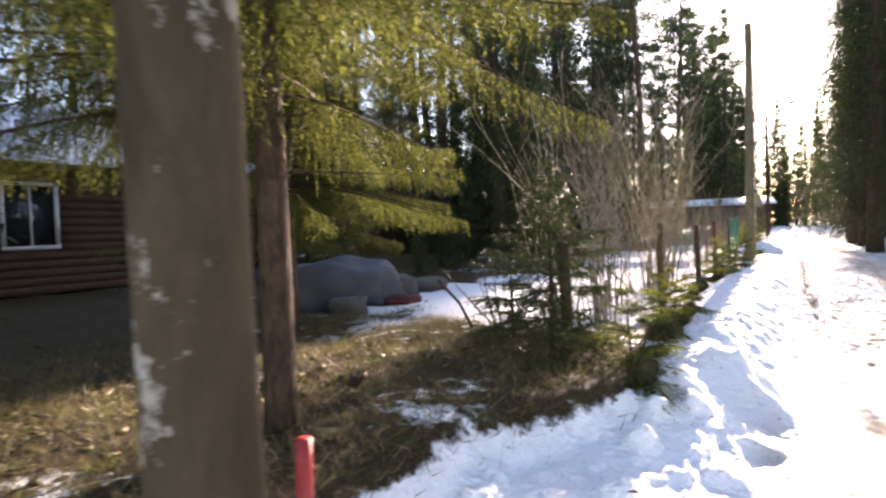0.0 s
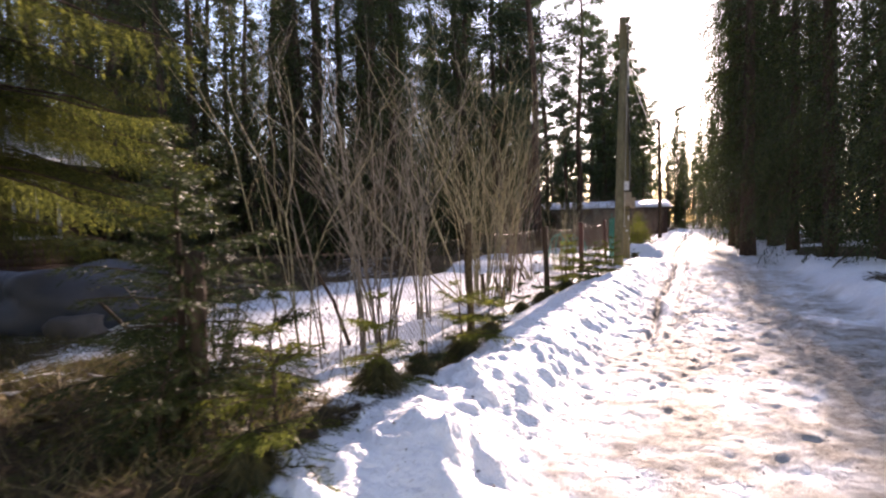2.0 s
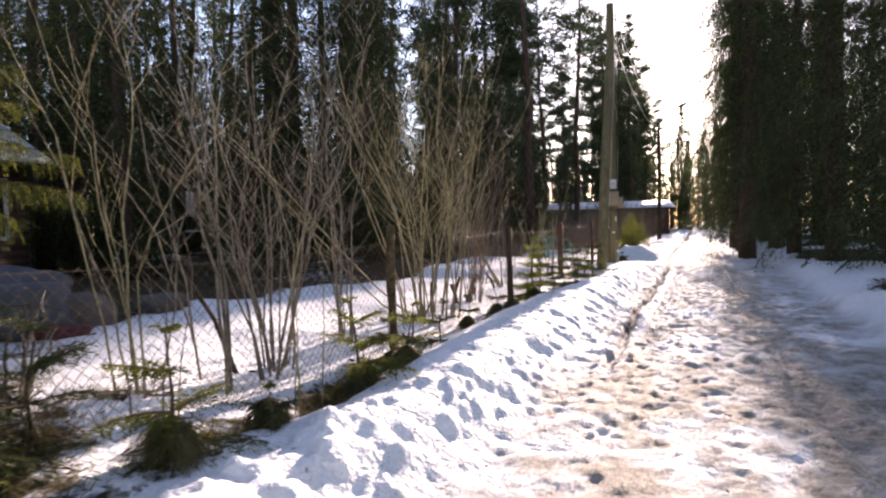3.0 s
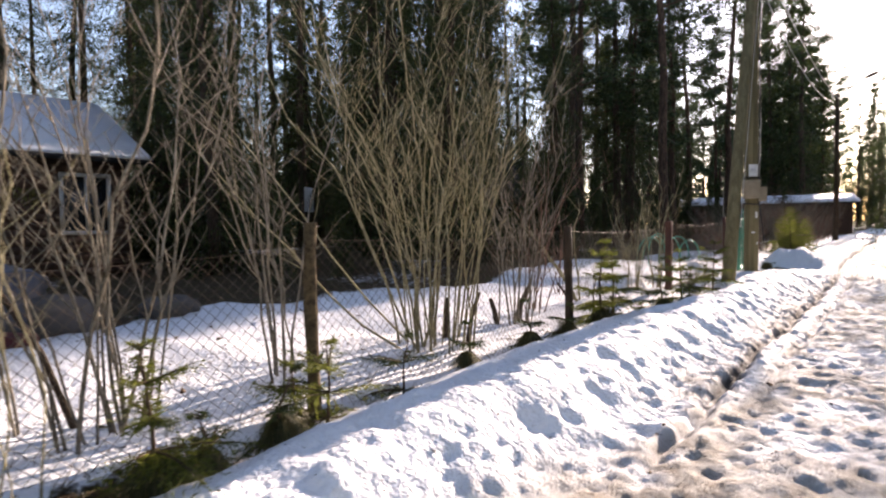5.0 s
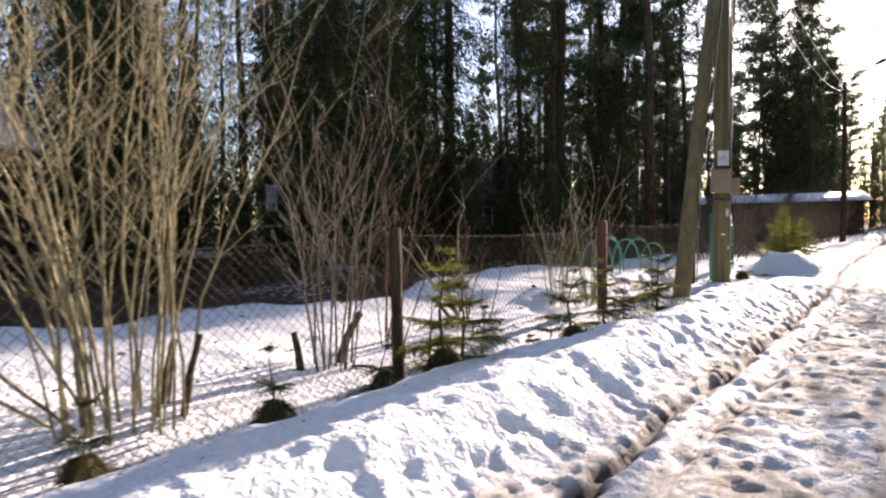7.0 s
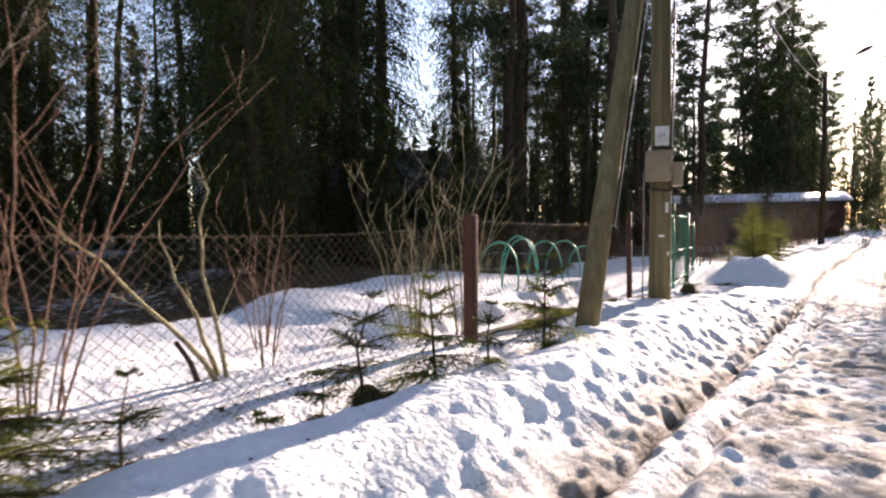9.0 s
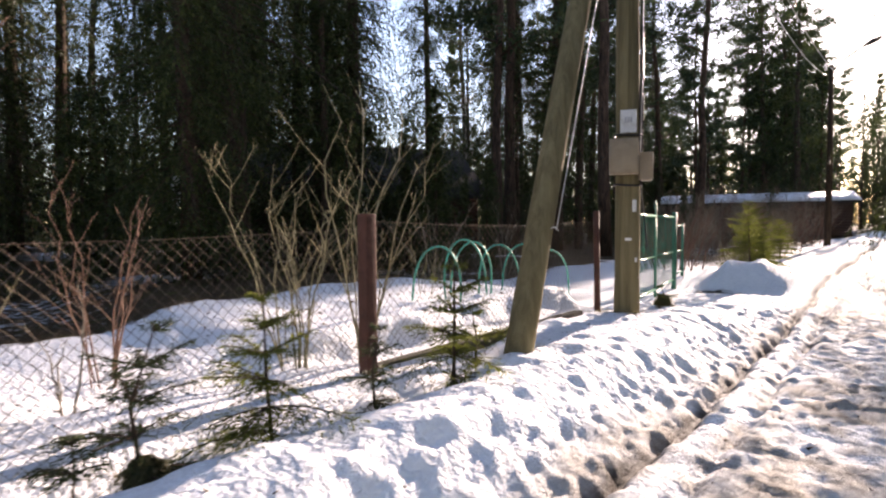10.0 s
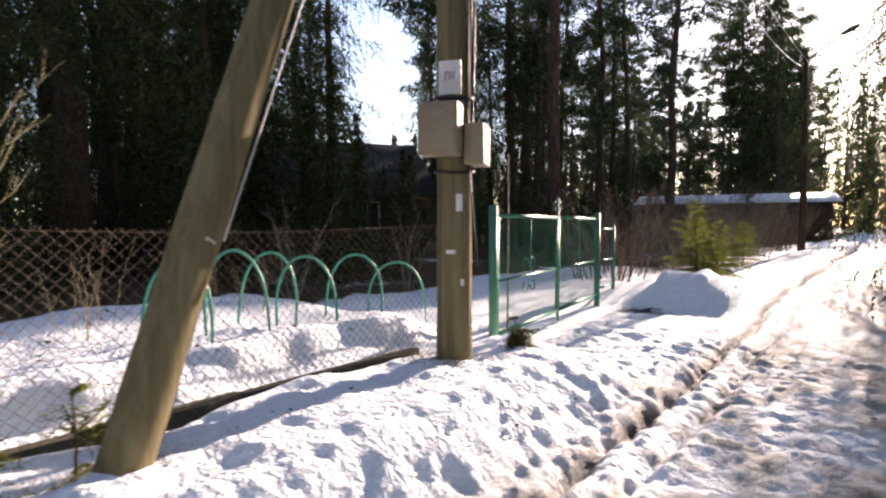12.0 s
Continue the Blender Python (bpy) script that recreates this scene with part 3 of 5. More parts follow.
def brace_pole():
    a, b = np.array([-1.17, 16.68, 0.0]), np.array([-1.27, 18.95, 5.95])
    z = ground_z(a[0], a[1])
    top = thing("brace_pole", "slanting olive-brown wooden brace pole planted in snow", "utility pole", at=(a[0], a[1], z))
    t = np.linspace(-0.05, 1, 34)[:, None]
    rng = np.random.RandomState(4)
    line = (b - a) * t + np.array([0, -0.06, 0.0]) * np.sin(t * 3.1)
    part("pole", Soup().tube(line, np.linspace(0.118, 0.085, 34) + rng.normal(0, 0.0015, 34), 18), POLE_WOOD, top, smooth=True)
    p = a + (b - a) * 0.16 - a
    part("wire_end", Soup().tube([p + (0.09, -0.02, 0), p + (0.15, -0.05, 0.02), p + (0.17, -0.02, -0.01)], [0.006] * 3, 5), CABLE_GREY, top, "pale wire end")
    lo, hi = a + (b - a) * 0.16 - a, a + (b - a) * 0.97 - a
    line = np.linspace(hi, lo, 14) + np.array([0.115, 0.05, 0])
    part("wire", Soup().tube(line, [0.005] * 14, 5), CABLE_GREY, top)
    return top


def lamp_post(x, y, tall):
    z = ground_z(x, y)
    top = thing("street_lamp", "distant wooden pole with a lamp on a slanting arm", "street lamp", at=(x, y, z))
    part("pole", Soup().tube([(0, 0, -0.3), (0.03, 0, tall * 0.5), (0, 0, tall)], [0.14, 0.12, 0.09], 10), POST_WOOD, top, smooth=True)
    part("arm", Soup().tube([(0, 0, tall - 0.3), (0.5, -0.1, tall + 0.15), (1.25, -0.2, tall + 0.6)], [0.035] * 3, 6), DARK_METAL, top)
    part("lamp_head", Soup().tube([(1.15, -0.18, tall + 0.55), (1.45, -0.24, tall + 0.66), (1.75, -0.3, tall + 0.76)], [0.05, 0.11, 0.06], 8), DARK_METAL, top)
    part("insulator", Soup().tube([(-0.2, 0, tall - 0.2), (-0.2, 0, tall + 0.05)], [0.05, 0.035], 8), PLATE_WHITE, top)
    return top


DARK_METAL = plain("dark_metal", (0.05, 0.045, 0.045), 0.55, 0.6, 0.4, 20)
CABLE = plain("black_cable", (0.02, 0.02, 0.022), 0.5, 0, 0.2)
CABLE_GREY = plain("grey_cable", (0.5, 0.5, 0.48), 0.5, 0, 0.2)
PLATE_WHITE = plain("white_enamel", (0.72, 0.72, 0.70), 0.5, 0, 0.12, 18, 0.001, (0.45, 0.42, 0.36))
BOX_GREY = plain("beige_painted_steel", (0.50, 0.48, 0.40), 0.5, 0, 0.15, 9, 0.001, (0.36, 0.32, 0.24))
GREEN = plain("green_paint", (0.035, 0.20, 0.13), 0.45, 0, 0.35, 22, 0.002, (0.10, 0.16, 0.10))
TUBE_GREEN = plain("turquoise_plastic", (0.03, 0.30, 0.22), 0.4, 0, 0.2, 14, 0.001)
WIRE = plain("rusty_wire", (0.20, 0.15, 0.11), 0.6, 0.4, 0.4, 30, 0.001, (0.14, 0.06, 0.03))
CONCRETE = plain("mossy_concrete", (0.09, 0.08, 0.06), 0.9, 0, 0.5, 11, 0.02, (0.06, 0.06, 0.025))
utility_pole()
brace_pole()
lamp_post(-1.95, 43.0, 8.0)


def power_line(dx, sag):
    t = np.linspace(0, 1, 24)
    a, b = np.array([-1.3 + dx, 19.1, 7.0]), np.array([-1.95 + dx * 1.5, 43.0, 7.9])
    pts = a + (b - a) * t[:, None] - np.array([0, 0, sag]) * (4 * t * (1 - t))[:, None]
    ob = part("power_line", Soup().tube(pts, [0.012] * 24, 5), CABLE_GREY, smooth=True)
    return tagged(ob, "grey overhead cable strung between two poles", "cable")


power_line(0.12, 0.5)
power_line(-0.12, 0.75)

# ---- fence along the road ----
POSTS = [(-1.62, 4.3, 1.30), (-1.66, 8.1, 1.42), (-1.72, 11.75, 1.36), (-1.90, 15.75, 1.42), (-1.95, 19.75, 1.50)]


def mesh_panel(a, b, low, high, pitch, r=0.0017):
    """Chain link between two ends: straight wires both ways, cut at the edges."""
    s = Soup()
    a, b = np.array(a), np.array(b)
    ln = np.linalg.norm(b - a)
    d = (b - a) / ln
    h = high - low
    for way in (1, -1):
        u = -h
        while u < ln:
            p0, p1 = (u, 0.0), (u + h, h)
            t0 = max(0.0, -u / h)
            t1 = min(1.0, (ln - u) / h)
            if t1 > t0 + 0.01:
                pts = []
                for t in np.linspace(t0, t1, 4):
                    x, z = u + h * t, h * t
                    if way < 0:
                        z = h - z
                    sag = 0.015 * math.sin(x * 1.7) - 0.03 * math.sin(math.pi * x / ln) * (z / h)
                    bow = 0.02 * math.sin(x * 2.3 + z) + (0.0025 if way > 0 else -0.0025)
                    pts.append((a[0] + d[0] * x - d[1] * bow, a[1] + d[1] * x + d[0] * bow, low + z + sag))
                s.tube(pts, [r] * 4, 3, False)
            u += pitch * 1.0
    return s


def road_fence():
    top = thing("chain_link_fence", "rusty chain-link fence on weathered posts along the road", "fence")
    for k, (x, y, zt) in enumerate(POSTS):
        z = ground_z(x, y)
        s = Soup()
        if k in (1,):
            zz = np.linspace(z - 0.3, zt, 9)
            s.tube(np.stack([x + 0.01 * np.sin(zz * 5), y + 0 * zz, zz], -1), 0.043 + 0.005 * np.sin(zz * 9), 10)
            part("post", s, BIRCH_POST, top, "peeling round wooden post", smooth=True)
        elif k in (0, 2):
            zz = np.linspace(z - 0.3, zt, 7)
            s.tube(np.stack([x + 0.008 * np.sin(zz * 4), y + 0 * zz, zz], -1), 0.048 + 0.004 * np.sin(zz * 7), 10)
            part("post", s, POST_WOOD, top, "dark round wooden post", smooth=True)
        elif k == 3:
            s.box((x - 0.05, y - 0.05, z - 0.3), (x + 0.05, y + 0.05, zt), None, 0.008)
            part("post", s, RUST_POST, top, "rust-red square post")
        else:
            s.tube([(x, y, z - 0.3), (x - 0.03, y, zt)], [0.04, 0.04], 10)
            part("post", s, RUST_POST, top, "rusty steel post", smooth=True)
    for (x0, y0, a), (x1, y1, b) in zip(POSTS, POSTS[1:]):
        part("mesh_panel", mesh_panel((x0 - 0.05, y0), (x1 - 0.05, y1), 0.10, min(a, b) - 0.06, 0.075), WIRE, top)
        t = np.linspace(0, 1, 12)
        z = min(a, b) - 0.05 - 0.05 * np.sin(t * math.pi)
        part("top_wire", Soup().tube(np.stack([x0 - 0.05 + (x1 - x0) * t, y0 + (y1 - y0) * t, z], -1), [0.0014] * 12, 4, False), WIRE, top)
    return top


road_fence()


def plinth():
    s = Soup()
    y = 15.9
    rng = np.random.RandomState(8)
    top = thing("fence_plinth", "low mossy concrete strip at the foot of the fence", "plinth")
    while y < 19.5:
        ln = rng.uniform(1.2, 1.9)
        x = np.interp(y, (12, 15.75, 19.8), (-1.80, -2.0, -2.1))
        x2 = np.interp(y + ln, (12, 15.75, 19.8), (-1.80, -2.0, -2.1))
        m = pose(x, y, 0, 0, 0, math.degrees(math.atan2(-(x2 - x), ln)))
        h = 0.23 + rng.uniform(-0.015, 0.015)
        part("slab", Soup().box((-0.05, 0.005, -0.1), (0.05, ln - 0.01, h), m, 0.012), CONCRETE, top)
        y += ln
    return top


plinth()


# ---- garden hoops, gate ----
def hoop(x, y, w, h, turn, lean):
    z = ground_z(x, y)
    top = thing("garden_hoop", "turquoise plastic garden hoop stuck in the snow", "garden hoop", "hoops over a garden bed", (x, y, z - 0.1))
    top.rotation_euler = (0, radians(lean), radians(turn))
    t = np.linspace(0, math.pi, 21)
    pts = np.stack([-w / 2 * np.cos(t), 0 * t, 0.15 + (h - 0.05) * np.sin(t) ** 0.75], -1)
    pts = np.vstack([[(-w / 2, 0, -0.1)], pts, [(w / 2, 0, -0.1)]])
    part("tube", Soup().tube(pts, [0.013] * len(pts), 8), TUBE_GREEN, top, smooth=True)
    return top


for hx, hy, hw, hh, ht, hl in ((-2.95, 17.7, 0.42, 0.66, 40, 3), (-2.9, 18.2, 0.38, 0.68, 50, -3), (-3.2, 18.65, 0.40, 0.70, 45, 4),
                               (-2.9, 18.9, 0.42, 0.64, 52, -2), (-2.95, 19.5, 0.44, 0.62, 45, 3), (-2.8, 20.0, 0.5, 0.58, 60, -3)):
    hoop(hx, hy, hw + 0.13, hh, ht, hl)


def gate():
    a, b = np.array([-1.80, 20.35]), np.array([-2.48, 24.3])
    d = (b - a) / np.linalg.norm(b - a)
    top = thing("garden_gate", "closed green steel double gate with scrollwork", "gate", at=(a[0], a[1], 0))
    turn = math.degrees(math.atan2(d[1], d[0]))
    top.rotation_euler = (0, 0, radians(turn))
    L = float(np.linalg.norm(b - a))
    for x, h, r in ((0, 1.56, 0.045), (L, 1.56, 0.045), (L + 1.1, 1.35, 0.03)):
        part("post", Soup().tube([(x, 0, -0.1), (x, 0, h)], [r, r], 12), GREEN, top, smooth=True)
    for x0, x1 in ((0.08, L / 2 - 0.02), (L / 2 + 0.02, L - 0.08)):
        leaf = part("gate_leaf", Soup().box((x0, -0.015, 1.44), (x1, 0.015, 1.48)).box((x0, -0.015, 0.22), (x1, 0.015, 0.26)).box((x0, -0.015, 0.78), (x1, 0.015, 0.80))
                    .box((x0, -0.015, 0.22), (x0 + 0.035, 0.015, 1.48)).box((x1 - 0.035, -0.015, 0.22), (x1, 0.015, 1.48)), GREEN, top)
        net = mesh_panel((x0, 0.0), (x1, 0.0), 0.24, 1.46, 0.07, 0.0017)
        part("wire_netting", net, GREEN, leaf)
        mid = (x0 + x1) / 2
        scroll = Soup()
        scroll.tube([(mid, 0, 0.8), (mid, 0, 1.46)], [0.008] * 2, 6)
        for sx in (-1, 1):
            for sz in (-1, 1):
                t = np.linspace(0, 5.0, 22)
                rr = 0.11 * (1 - t / 6.2)
                scroll.tube(np.stack([mid + sx * (0.13 - rr * np.cos(t)), 0 * t + 0.02, 0.79 + sz * (0.05 + rr * np.sin(t) + 0.06)], -1), [0.007] * 22, 5)
        part("scrollwork", scroll, GREEN, leaf)
    fin = Soup().tube([(L / 2, 0, 0.1), (L / 2, 0, 1.72)], [0.022, 0.018], 8)
    part("centre_bar", fin, GREEN, top)
    fin = Soup()
    for sx in (-1, 1):
        t = np.linspace(0, 5.5, 22)
        rr = 0.09 * (1 - t / 7)
        fin.tube(np.stack([L / 2 + sx * (0.10 - rr * np.cos(t)), 0 * t, 1.60 + rr * np.sin(t)], -1), [0.008] * 22, 5)
    part("finial", fin, GREEN, top)
    x0, x1 = L + 0.05, L + 1.08
    for z in (0.3, 0.75, 1.28):
        part("rail", Soup().box((x0, -0.012, z), (x1, 0.012, z + 0.03)), GREEN, top)
    return top


gate()

# ---- houses ----
LOG = plain("dark_brown_boards", (0.075, 0.04, 0.026), 0.8, 0, 0.4, 7, 0.01)
FRAME_WHITE = plain("white_window_paint", (0.55, 0.55, 0.54), 0.5, 0, 0.1)
SNOW_ROOF = plain("roof_snow", (0.80, 0.82, 0.86), 0.6, 0, 0.08, 2, 0.008)
ROOF_DARK = plain("dark_roofing_felt", (0.022, 0.02, 0.02), 0.85, 0, 0.4, 4, 0.01)
_g = Nodes("window_glass", 0.05, spec=0.6)
GLASS = _g.color((0.02, 0.025, 0.03)).mat


def house(name, label, at, turn, wide, deep, wall_h, ridge_h, windows, snow, chimney=False):
    """Gabled house; its front, with the eave, faces +y in its own axes."""
    top = thing(name, label, "house", at=at)
    top.rotation_euler = (0, 0, radians(turn))
    w, d, t = wide / 2, deep / 2, 0.16
    n = int(wall_h / 0.2)
    for side, lo, hi in (("front", (-w, d - t, 0), (w, d, wall_h)), ("back", (-w, -d, 0), (w, -d + t, wall_h))):
        s = Soup()
        if side == "front":
            cuts = sorted(windows)
            x = -w
            for wx, ww, z0, z1 in cuts:
                s.box((x, lo[1], 0), (wx - ww / 2, hi[1], wall_h))
                s.box((wx - ww / 2, lo[1], 0), (wx + ww / 2, hi[1], z0))
                s.box((wx - ww / 2, lo[1], z1), (wx + ww / 2, hi[1], wall_h))
                x = wx + ww / 2
            s.box((x, lo[1], 0), (w, hi[1], wall_h))
        else:
            s.box(lo, hi)
        part("wall", s, LOG, top)
    for sx in (-1, 1):
        s = Soup().box((sx * w - (t if sx > 0 else 0), -d + t, 0), (sx * w + (0 if sx > 0 else t), d - t, wall_h))
        xx = sx * (w - t / 2)
        v = [(xx - t / 2, -d, wall_h), (xx + t / 2, -d, wall_h), (xx - t / 2, d, wall_h), (xx + t / 2, d, wall_h), (xx - t / 2, 0, ridge_h), (xx + t / 2, 0, ridge_h)]
        s.add(v, [(0, 2, 4), (1, 5, 3)], [(0, 4, 5, 1), (2, 3, 5, 4), (0, 1, 3, 2)])
        part("wall", s, LOG, top)
    k = 0.0
    while k < wall_h - 0.25:
        x = -w
        for wx, ww, z0, z1 in sorted(windows) + [(w + 5.1, 10, 0, 9)]:
            if k + 0.2 < z0 or k > z1:
                continue
            part("board", Soup().box((x, d + 0.002, k), (wx - ww / 2 - 0.1, d + 0.022, k + 0.185)), LOG, top)
            x = wx + ww / 2 + 0.1
        k += 0.2
    for wx, ww, z0, z1 in windows:
        f = 0.09
        win = part("window", Soup().box((wx - ww / 2 - f, d - 0.02, z0 - f), (wx + ww / 2 + f, d + 0.05, z0)), FRAME_WHITE, top, "white-framed window")
        part("frame_bar", Soup().box((wx - ww / 2 - f, d - 0.02, z1), (wx + ww / 2 + f, d + 0.045, z1 + f)), FRAME_WHITE, win)
        for q in (-ww / 2 - f, -f / 4, ww / 2):
            part("frame_bar", Soup().box((wx + q, d - 0.02, z0), (wx + q + (f if q != -f / 4 else f / 2), d + 0.04, z1)), FRAME_WHITE, win)
        part("pane", Soup().box((wx - ww / 2, d - 0.07, z0), (wx + ww / 2, d - 0.06, z1)), GLASS, win)
    over = 0.5
    for sy in (-1, 1):
        run = d + over
        drop = (ridge_h - wall_h) / d
        z_e = ridge_h - drop * run
        for nm, mat, th, off, e in (("roof", ROOF_DARK, 0.12, 0.02, 0.0),) + ((("roof_snow", snow, 0.10, 0.144, 0.06),) if snow else ()):
            v = []
            for x in (-w - over + e, w + over - e):
                for yy, zz in ((0, ridge_h), (sy * (run - e), z_e)):
                    v += [(x, yy, zz + off), (x, yy, zz + off + th)]
            s = Soup().add(v, None, [(0, 2, 3, 1), (4, 5, 7, 6), (0, 1, 5, 4), (2, 6, 7, 3), (1, 3, 7, 5), (0, 4, 6, 2)])
            part(nm, s, mat, top)
    return top


house("house", "dark brown timber house with a snow-covered roof and white windows", (-18.6, 7.2, 0.25), -90, 9.5, 7.0, 3.15, 4.95,
      [(-3.7, 1.0, 1.15, 2.55), (-1.3, 1.0, 1.15, 2.55), (1.6, 1.0, 1.15, 2.55)], SNOW_ROOF)
house("house", "low dark brown cottage with a dark roof under spruces", (-20.5, 31.5, 0.2), -122, 10.0, 8.0, 2.6, 5.0,
      [(-2.4, 0.9, 1.1, 2.1), (0.8, 0.9, 1.1, 2.1)], None)
house("shed", "long low dark shed with snow on its roof", (-9.6, 65.0, 0.3), 192, 13.0, 6.5, 2.6, 3.25, [], SNOW_ROOF)

# ---- forest ----
FOREST = random.Random(11)
SP = "tall dark spruce with drooping branches"
near_spruces = [spruce("spruce", 100 + k, t, r, c, 32, 8, 18, 0.12, 0.038, 1.1, None, None, SP) for k, (t, r, c) in enumerate(((20, 2.7, 0.10), (23, 2.9, 0.17), (16, 2.3, 0.05)))]
spruces = [spruce("spruce", 110 + k, t, r, c, 24, 6, 9, 0.40, 0.12, 1.0, None, None, SP) for k, (t, r, c) in enumerate(((20, 2.8, 0.08), (23, 3.0, 0.17), (16, 2.4, 0.05)))]
mid_spruces = [spruce("spruce", 120 + k, t, r, c, 22, 7, 14, 0.17, 0.042, 0.85, None, None, SP) for k, (t, r, c) in enumerate(((20, 3.0, 0.13), (23, 3.3, 0.22), (16, 2.4, 0.05)))]
pines = [pine("pine", 200 + k, t, c, 26, "tall pine with a bare trunk and a high crown") for k, (t, c) in enumerate(((22, 0.36), (25, 0.42), (19, 0.30)))]
used = set()


def plant(kinds, k, x, y, s=1.0, turn=None):
    ob = kinds[k]
    m = pose(x, y, ground_z(x, y) - 0.05, 0, 0, FOREST.uniform(0, 360) if turn is None else turn)
    if ob.name not in used:
        used.add(ob.name)
        ob.matrix_basis = m @ Matrix.Scale(s, 4)
        return ob
    got = copy_thing(ob, m)
    got.scale = (s, s, s * FOREST.uniform(0.9, 1.1))
    return got


# trees that stand out
for kx, ky, kk, ks in ((-9.7, 19.0, 1, 1.0), (-11.4, 23.6, 0, 1.0), (-7.9, 17.2, 2, 0.8), (-8.3, 23.5, 2, 0.7),
                       (-10.5, -0.5, 0, 0.9), (-9.0, 1.5, 1, 1.0)):
    plant(near_spruces, kk, kx, ky, ks)
for kx, ky, kk, ks in ((-7.0, 70.0, 1, 1.1), (-8.4, 72.0, 0, 1.2), (-5.9, 74.0, 2, 1.05), (-9.8, 71.0, 1, 1.0)):
    plant(spruces, kk, kx, ky, ks)
for kx, ky, kk, ks in ((-7.4, 32.0, 1, 1.0), (-11.6, 31.3, 0, 1.0), (-12.1, 32.9, 1, 1.0), (-12.0, 39.0, 2, 1.15), (-10.8, 36.5, 2, 1.1), (-14.1, 36.4, 0, 1.0), (-10.0, 41.5, 0, 0.95), (-7.7, 44.0, 1, 1.0),
                       (-12.3, 77.0, 1, 1.1), (-8.2, 82.0, 0, 1.0)):
    plant(pines, kk, kx, ky, ks)
for kx, ky, kk, ks in ((-13.4, 34.8, 1, 1.1), (-10.7, 34.4, 0, 1.0), (-12.6, 19.6, 1, 1.0), (-10.4, 21.8, 2, 0.7), (-15.5, 21.5, 1, 1.0), (-18.2, 23.2, 0, 1.0), (-13.4, 24.0, 1, 1.0), (-26.5, 25.8, 1, 1.1), (-28.5, 28.5, 0, 1.2), (-30.0, 26.0, 1, 1.1), (-25.5, 28.8, 0, 1.1), (-12.8, 13.2, 2, 0.85), (-15.8, 15.0, 2, 0.9), (-24.5, 18.2, 1, 1.0)):
    plant(mid_spruces, kk, kx, ky, ks)
spots = [(-9.7, 19.0), (-7.4, 32.0), (-12.2, 32.5), (-10.8, 36.5)]


def clear_of(x, y, gap):
    if -25 < x < -5.5 and 1.5 < y < 13.4 or -26 < x < -7 and 24.5 < y < 37.5 or -18 < x < -1.5 and 56 < y < 70:
        return False
    for ex, ey in ((1.1, 3.8), (1.3, 6.6), (1.4, 8.1)):
        dx, dy = -23.3 - ex, 23.8 - ey
        if abs((x - ex) * dy - (y - ey) * dx) / math.hypot(dx, dy) < 1.8 and -25 < x < 0:
            return False
    if y > 15 and 40.5 < math.degrees(math.atan2(1.3 - x, y - 14)) < 50 and math.hypot(x, y - 14) > 20:
        return False
    return all((x - a) ** 2 + (y - b) ** 2 > gap * gap for a, b in spots)


def scatter(n, x0, x1, y0, y1, kinds, gap, s0=0.85, s1=1.15):
    for _ in range(n * 8):
        if n <= 0:
            break
        x, y = FOREST.uniform(x0, x1), FOREST.uniform(y0, y1)
        if clear_of(x, y, gap):
            spots.append((x, y))
            plant(kinds, FOREST.randrange(3), x, y, FOREST.uniform(s0, s1))
            n -= 1


for kx, ky, kk, ks in ((4.1, 21.5, 0, 0.85), (2.35, 27.0, 1, 1.0), (2.3, 36.5, 1, 1.05), (2.9, 45.0, 2, 1.1), (3.3, 56.0, 0, 1.0), (4.9, 13.5, 1, 0.85), (5.2, 6.5, 0, 0.9)):
    plant(near_spruces, kk, kx, ky, ks)
    spots.append((kx, ky))
for kx, ky, kk, ks in ((3.5, 24.2, 0, 0.8), (2.5, 41.5, 1, 1.1), (2.45, 33.0, 0, 1.0), (3.6, 30.5, 1, 1.0), (3.9, 40.0, 0, 1.0), (4.6, 18.2, 2, 0.9)):
    plant(near_spruces, kk, kx, ky, ks)
    spots.append((kx, ky))
for kx, ky, kk, ks in ((-26.0, 11.5, 0, 1.0), (-26.6, 8.4, 1, 1.0), (-26.8, 14.6, 2, 1.2), (-25.6, 5.0, 0, 1.0), (-26.5, 1.5, 1, 1.0), (-17.3, 14.6, 0, 1.0), (-20.0, 15.0, 1, 1.0), (-22.6, 15.2, 2, 1.1)):
    plant(mid_spruces, kk, kx, ky, ks)
scatter(7, -17, -9.0, 13.5, 25, mid_spruces, 2.3)
scatter(5, -25, -12, 14.5, 24.5, mid_spruces, 2.3)
scatter(13, -32, -25, -3, 24, mid_spruces, 2.6)
scatter(9, -24, -13, 38, 52, mid_spruces, 3.0, 0.8, 1.1)
scatter(8, -16, -6.5, -8, 1.2, mid_spruces, 2.4)
scatter(16, -42, -27, 18, 58, spruces, 2.8)
scatter(38, -36, -8, 40, 100, pines, 3.0, 0.8, 1.05)
scatter(9, -16, -7, 80, 130, pines, 3.0)
scatter(16, -55, -8, 92, 125, spruces, 2.8, 0.55, 0.8)
scatter(22, 5.0, 11, -2, 60, mid_spruces, 2.8)
scatter(14, 3.6, 9, 50, 130, spruces, 2.6)
scatter(16, -6, 9, 96, 122, spruces, 2.0, 0.7, 0.95)
scatter(14, -20, 24, 150, 180, spruces, 2.6, 0.6, 0.9)
scatter(6, -10, 10, -24, -10, spruces, 3.0)


for k in range(10):
    plant(mid_spruces, k % 3, -4.5 + 1.25 * k, 99 + (k * 7) % 11, (0.9, 0.8, 1.1)[k % 3])


